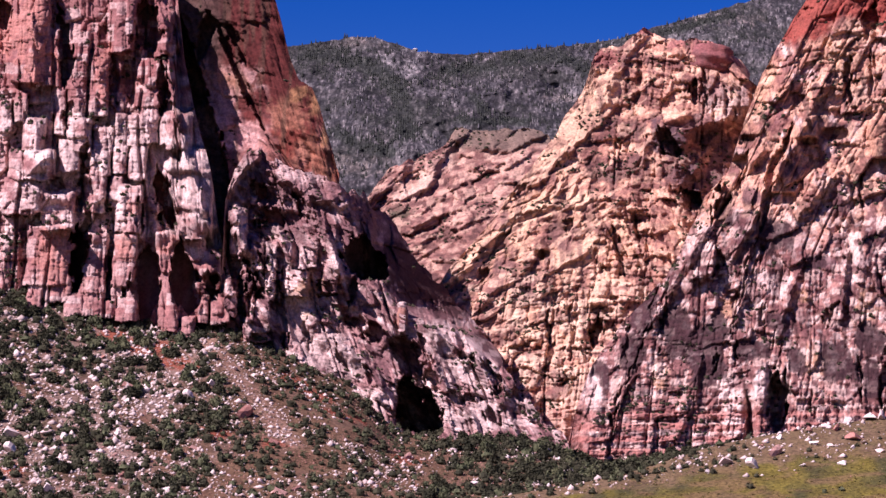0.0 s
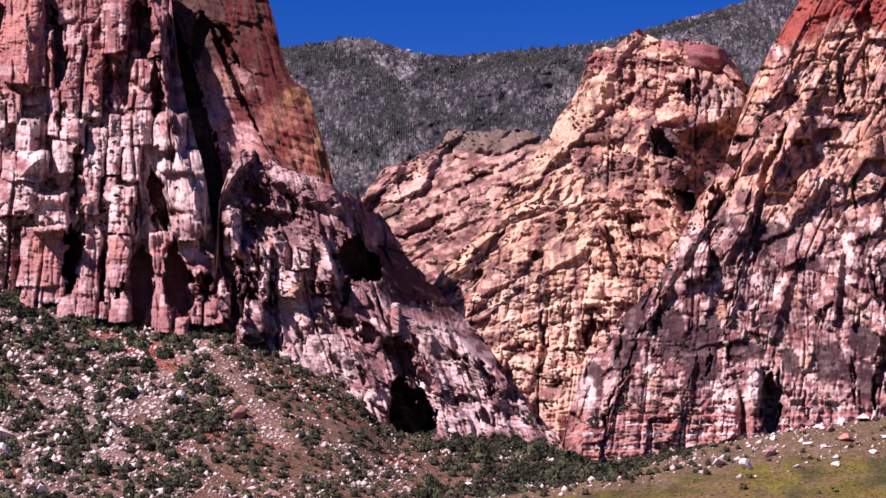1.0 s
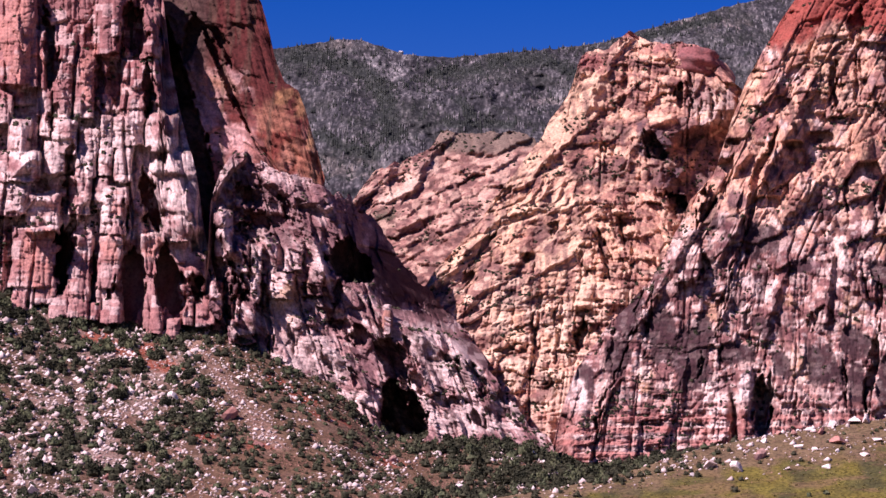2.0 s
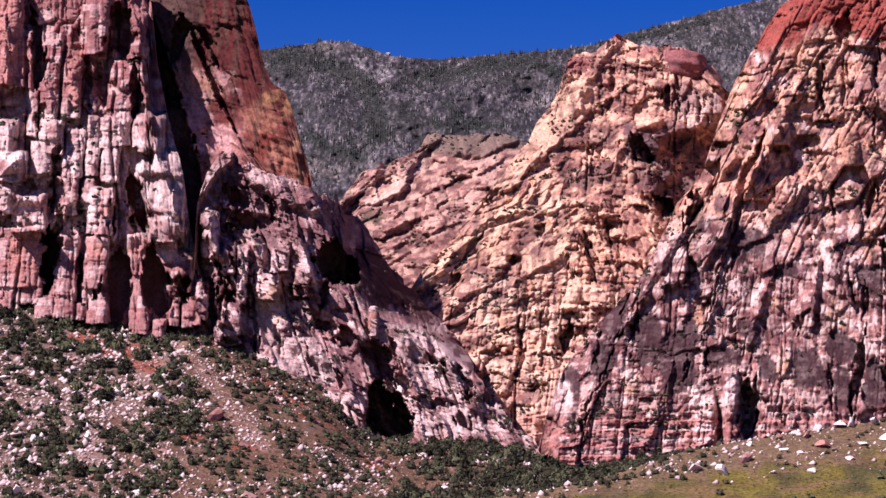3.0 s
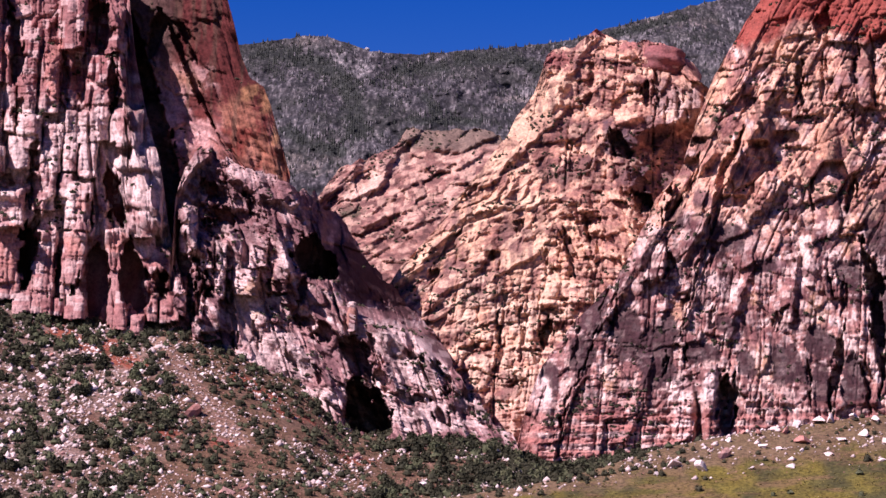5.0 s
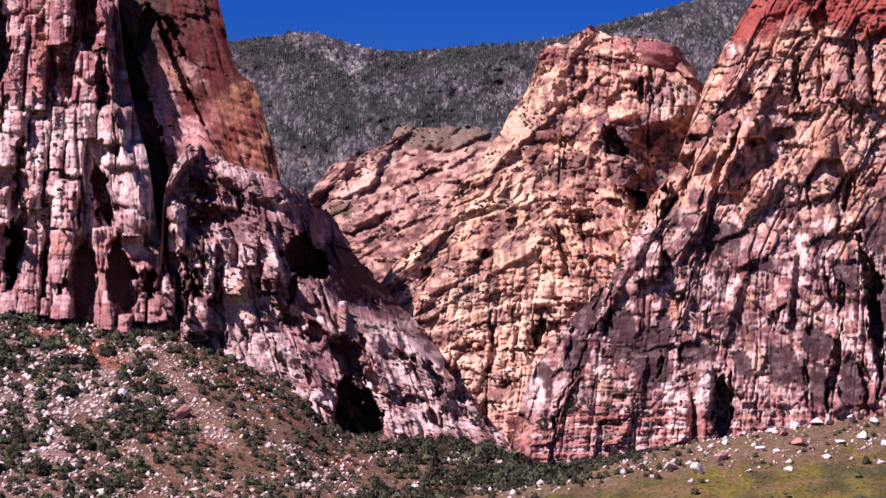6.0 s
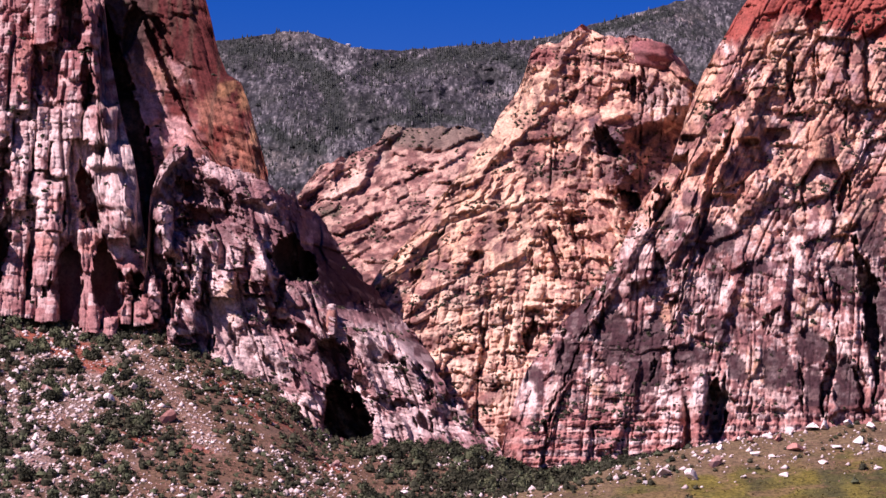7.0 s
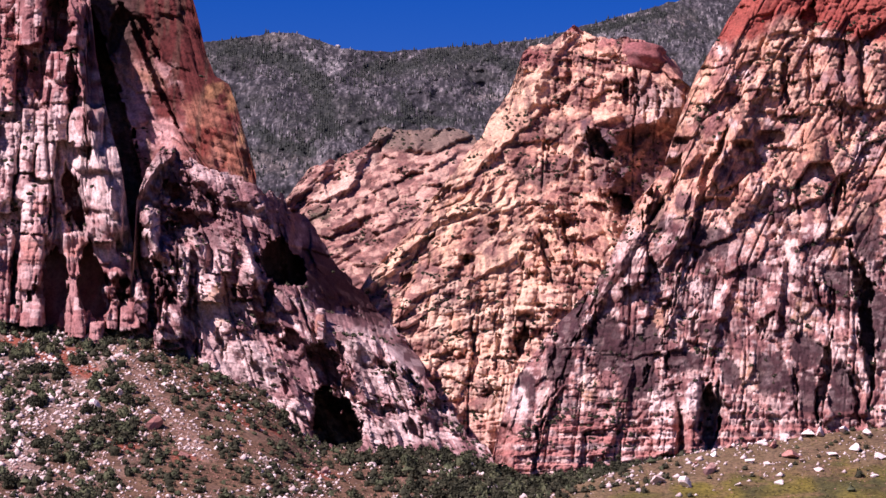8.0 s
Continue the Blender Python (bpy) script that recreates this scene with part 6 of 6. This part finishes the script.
# -- plants on the ledges of the cliffs and conifers on the mountain --
GREEN = {
    "pillared_cliff": [(-253.7, 164.5, 7.9, 13.2), (-249.5, 150.8, 9.9, 7.9), (-204.4, 189.5, 7.3, 5.3), (-201.2, 178.4, 8.0, 4.0), (-228.0, 179.7, 9.9, 2.7), (-154.6, 178.4, 6.6, 3.3), (-185.2, 266.9, 4.0, 3.4)],
    "sandstone_ramp": [(-126.7, 218.5, 7.4, 5.4), (14.9, 79.5, 19.5, 2.6), (11.8, 96.8, 7.8, 4.6), (-27.6, 113.7, 7.9, 2.6), (-74.9, 172.2, 8.0, 2.7), (-46.9, 90.1, 9.8, 2.6), (53.7, 65.3, 13.0, 2.6)],
    "sandstone_tower": [(-131.0, 221.6, 10.2, 5.4), (-151.5, 318.8, 4.8, 3.5)],
    "sandstone_buttress": [(148.1, 64.4, 13.2, 5.3), (218.3, 207.0, 6.8, 6.1), (245.7, 205.9, 4.8, 6.1), (137.0, 50.1, 9.9, 4.6), (199.5, 110.9, 16.7, 3.3), (222.8, 109.1, 10.0, 3.3), (207.1, 255.2, 13.8, 10.3), (236.9, 229.5, 10.3, 6.9), (130.8, 61.7, 13.2, 2.6), (100.5, 40.1, 13.2, 3.3)],
    "sandstone_butte": [(67.4, 73.8, 17.2, 4.1), (136.5, 309.6, 12.7, 8.2), (82.9, 232.9, 8.8, 5.8), (112.5, 236.9, 14.6, 11.0), (102.4, 261.3, 22.1, 11.0), (121.4, 193.2, 7.2, 10.8), (166.0, 212.9, 7.2, 7.2), (160.0, 244.0, 16.0, 14.0), (176.0, 240.0, 14.0, 18.0)],
    "rock_knob": [(40.0, 304.5, 42.0, 10.0), (-29.3, 239.9, 15.2, 11.0), (-39.6, 225.2, 8.4, 8.4), (24.3, 275.2, 12.9, 5.2)],
}


def ledges(name, flat, cover, seed):
    """Places on a rock face for plants: flat enough, or in ovals placed to fit the camera's view."""
    x, y, z = PLACES[name]
    p = np.stack([x, y, z], -1)
    a, b = p[2:, 1:-1] - p[:-2, 1:-1], p[1:-1, 2:] - p[1:-1, :-2]
    n = np.cross(b, a)
    n /= np.linalg.norm(n, axis=-1)[..., None] + 1e-9
    q = p[1:-1, 1:-1]
    chance = cover * step(flat, flat + 0.25, n[..., 2]) * step(0.08, 0.3, fbm(q[..., 0] / 16, q[..., 2] / 9, 4, seed)) * 1.6
    chance = np.maximum(chance, 0.06 * ovals(q[..., 0], q[..., 2], GREEN[name], 0.6, 0.6))
    return q[rng.random(chance.shape) < chance]


for owner, flat, cover, most, span in (("pillared_cliff", 0.45, 0.05, 500, 1.5), ("sandstone_ramp", 0.5, 0.05, 600, 1.3), ("sandstone_tower", 0.5, 0.03, 120, 1.3), ("sandstone_buttress", 0.45, 0.07, 1400, 1.3), ("sandstone_butte", 0.55, 0.08, 2600, 1.2), ("rock_knob", 0.5, 0.12, 3600, 1.2)):
    spots = ledges(owner, flat, cover, 61)
    spots = spots[rng.permutation(len(spots))[:most]]
    many("ledge_scrub", "dark green scrub rooted on the rock ledges", "scrub", spots - (0, 0, 0.3), span * rng.uniform(0.35, 1.5, len(spots)) ** 1.3, JUNIPER, 6, 0.8, 0.4)

mx, my, mz = PLACES["mountain"]
k = rng.integers(0, mx.size, 30000)
spot = np.stack([mx.ravel()[k], my.ravel()[k], mz.ravel()[k]], 1)
spot = spot[rng.random(len(spot)) < np.clip(0.16 + 0.8 * fbm(spot[:, 0] / 35, spot[:, 2] / 16, 4, 71) + 0.9 * strokes(spot[:, 0], spot[:, 2], FOREST_G, 0.6, 0.3), 0.1, 1)]
spot = spot[(spot[:, 0] > -190) & (spot[:, 0] < 400)]
tall = rng.uniform(2.0, 4.8, len(spot))
ring = np.array([(math.cos(1.2566 * j), math.sin(1.2566 * j)) for j in range(5)])
tree_co, tree_faces = [], []
for base, top, wide in ((-0.1, 0.62, 0.34), (0.3, 1.0, 0.22)):
    at = len(tree_co)
    tree_co += [(wide * c, wide * s, base + 0.06 * (j % 2)) for j, (c, s) in enumerate(ring)] + [(0, 0, top)]
    tree_faces += [(at + j, at + (j + 1) % 5, at + 5) for j in range(5)]
tree_co, tree_faces = np.array(tree_co), np.array(tree_faces)
co = (tree_co[None] * tall[:, None, None] * rng.uniform(0.75, 1.25, (len(spot), 12, 1)) + spot[:, None]).reshape(-1, 3)
faces = (tree_faces[None] + 12 * np.arange(len(spot))[:, None, None]).reshape(-1, 3)
tagged(new("conifers", soup("conifers", co, faces, CONIFER)), "dark conifers scattered over the mountain side", "trees", kind="stuff")

# -- pale crags between the conifers --
k = rng.integers(0, mx.size, 9000)
spot = np.stack([mx.ravel()[k], my.ravel()[k], mz.ravel()[k]], 1)
wooded = strokes(spot[:, 0], spot[:, 2], FOREST_G, 0.6, 0.3)
spot = spot[(rng.random(len(spot)) < np.clip(0.3 + 1.0 * fbm(spot[:, 0] / 25, spot[:, 2] / 16, 4, 73) - 0.5 * wooded, 0, 1)) & (spot[:, 0] > -190) & (spot[:, 0] < 400)]
CRAG = np.array([(0.5, 0, -0.3), (0, 0.5, -0.3), (-0.5, 0, -0.3), (0, -0.5, -0.3), (0.25, 0, 0.7), (0, 0.25, 0.85), (-0.22, 0, 0.65), (0, -0.25, 0.6)])
CRAG_FACES = np.array([(0, 1, 5, 4), (1, 2, 6, 5), (2, 3, 7, 6), (3, 0, 4, 7), (4, 5, 6, 7)])
tall = rng.uniform(1.6, 4.6, len(spot))
co = (CRAG[None] * rng.uniform(0.6, 1.3, (len(spot), 8, 3)) * np.stack([0.6 * tall, 0.6 * tall, tall], 1)[:, None] + spot[:, None]).reshape(-1, 3)
faces = (CRAG_FACES[None] + 8 * np.arange(len(spot))[:, None, None]).reshape(-1, 4)
LIMESTONE = stone_paint("pale_limestone", (0.15, 0.145, 0.145), (0.22, 0.205, 0.20))
tagged(new("crags", soup("crags", co, faces, LIMESTONE)), "small pale limestone crags scattered over the mountain side", "rocks", kind="stuff")

# -- dry grass on the hill --
hx, hy, hz, hh = strewn(6000, -40, 340, 1440, 1700, lambda x, y, h, t: np.where(h, 0.2 + 0.8 * step(0.85, 0.6, hill_part(x, y)), 0.0))
GRASS = leafy("dry_grass", (0.16, 0.14, 0.04), (0.30, 0.25, 0.09))
many("grass", "dry yellow-green grass tufts on the hill", "grass", np.stack([hx, hy, hz - 0.05], 1), rng.uniform(0.35, 0.9, len(hx)), GRASS, 6, 0.7, 0.6, 8, False)

# -- gravel between the stones --
vx, vy, vz, vh = strewn(42000, -310, 345, 1480, 1790, lambda x, y, h, t: np.where(h, 0.12, np.clip(0.35 + 0.9 * fbm(x / 12, y / 12, 4, 55), 0, 0.8)) * (t < 1.0) * fading(x, y))
n_bit = len(vx)
BIT = np.array([(1, 0, -0.3), (-0.5, 0.87, -0.3), (-0.5, -0.87, -0.3), (0, 0, 0.8)])
co = (BIT[None] * rng.uniform(0.3, 1.2, (n_bit, 4, 3)) * rng.uniform(0.3, 0.75, (n_bit, 1, 1)) + np.stack([vx, vy, vz + 0.05], 1)[:, None]).reshape(-1, 3)
tris = (np.array([(0, 1, 3), (1, 2, 3), (2, 0, 3)])[None] + 4 * np.arange(n_bit)[:, None, None]).reshape(-1, 3)
tagged(new("gravel", soup("gravel", co, tris, PINK_STONE)), "loose pinkish gravel scattered over the slope", "gravel", kind="stuff")

# -- thin scrub on the plain round about --
px, py, pz, ph = strewn(4200, -900, 900, 700, 2600, lambda x, y, h, t: (1 - fading(x, y) * (t > -0.1)) * (0.45 + 0.6 * fbm(x / 60, y / 60, 3, 46)) * ((np.abs(x) > 345) | (y < 1515)))
many("desert_scrub", "thin grey-green scrub over the desert plain", "scrub", np.stack([px, py, pz], 1), rng.uniform(1.0, 2.6, len(px)), SCRUB, 8, 0.9, 0.4)

# -- dry tufts between the stones --
ux, uy, uz, uh = strewn(17000, -300, 330, 1490, 1790, lambda x, y, h, t: np.where(h, 0.0, np.clip(0.5 + 0.9 * fbm(x / 10, y / 10, 3, 57), 0, 0.9)) * (t < 1.0) * fading(x, y))
TUFT = leafy("olive_tufts", (0.07, 0.065, 0.035), (0.17, 0.14, 0.08))
many("tufts", "low olive and straw coloured tufts over the slope", "tufts", np.stack([ux, uy, uz - 0.05], 1), rng.uniform(0.4, 1.3, len(ux)), TUFT, 6, 0.8, 0.55, 8, False)
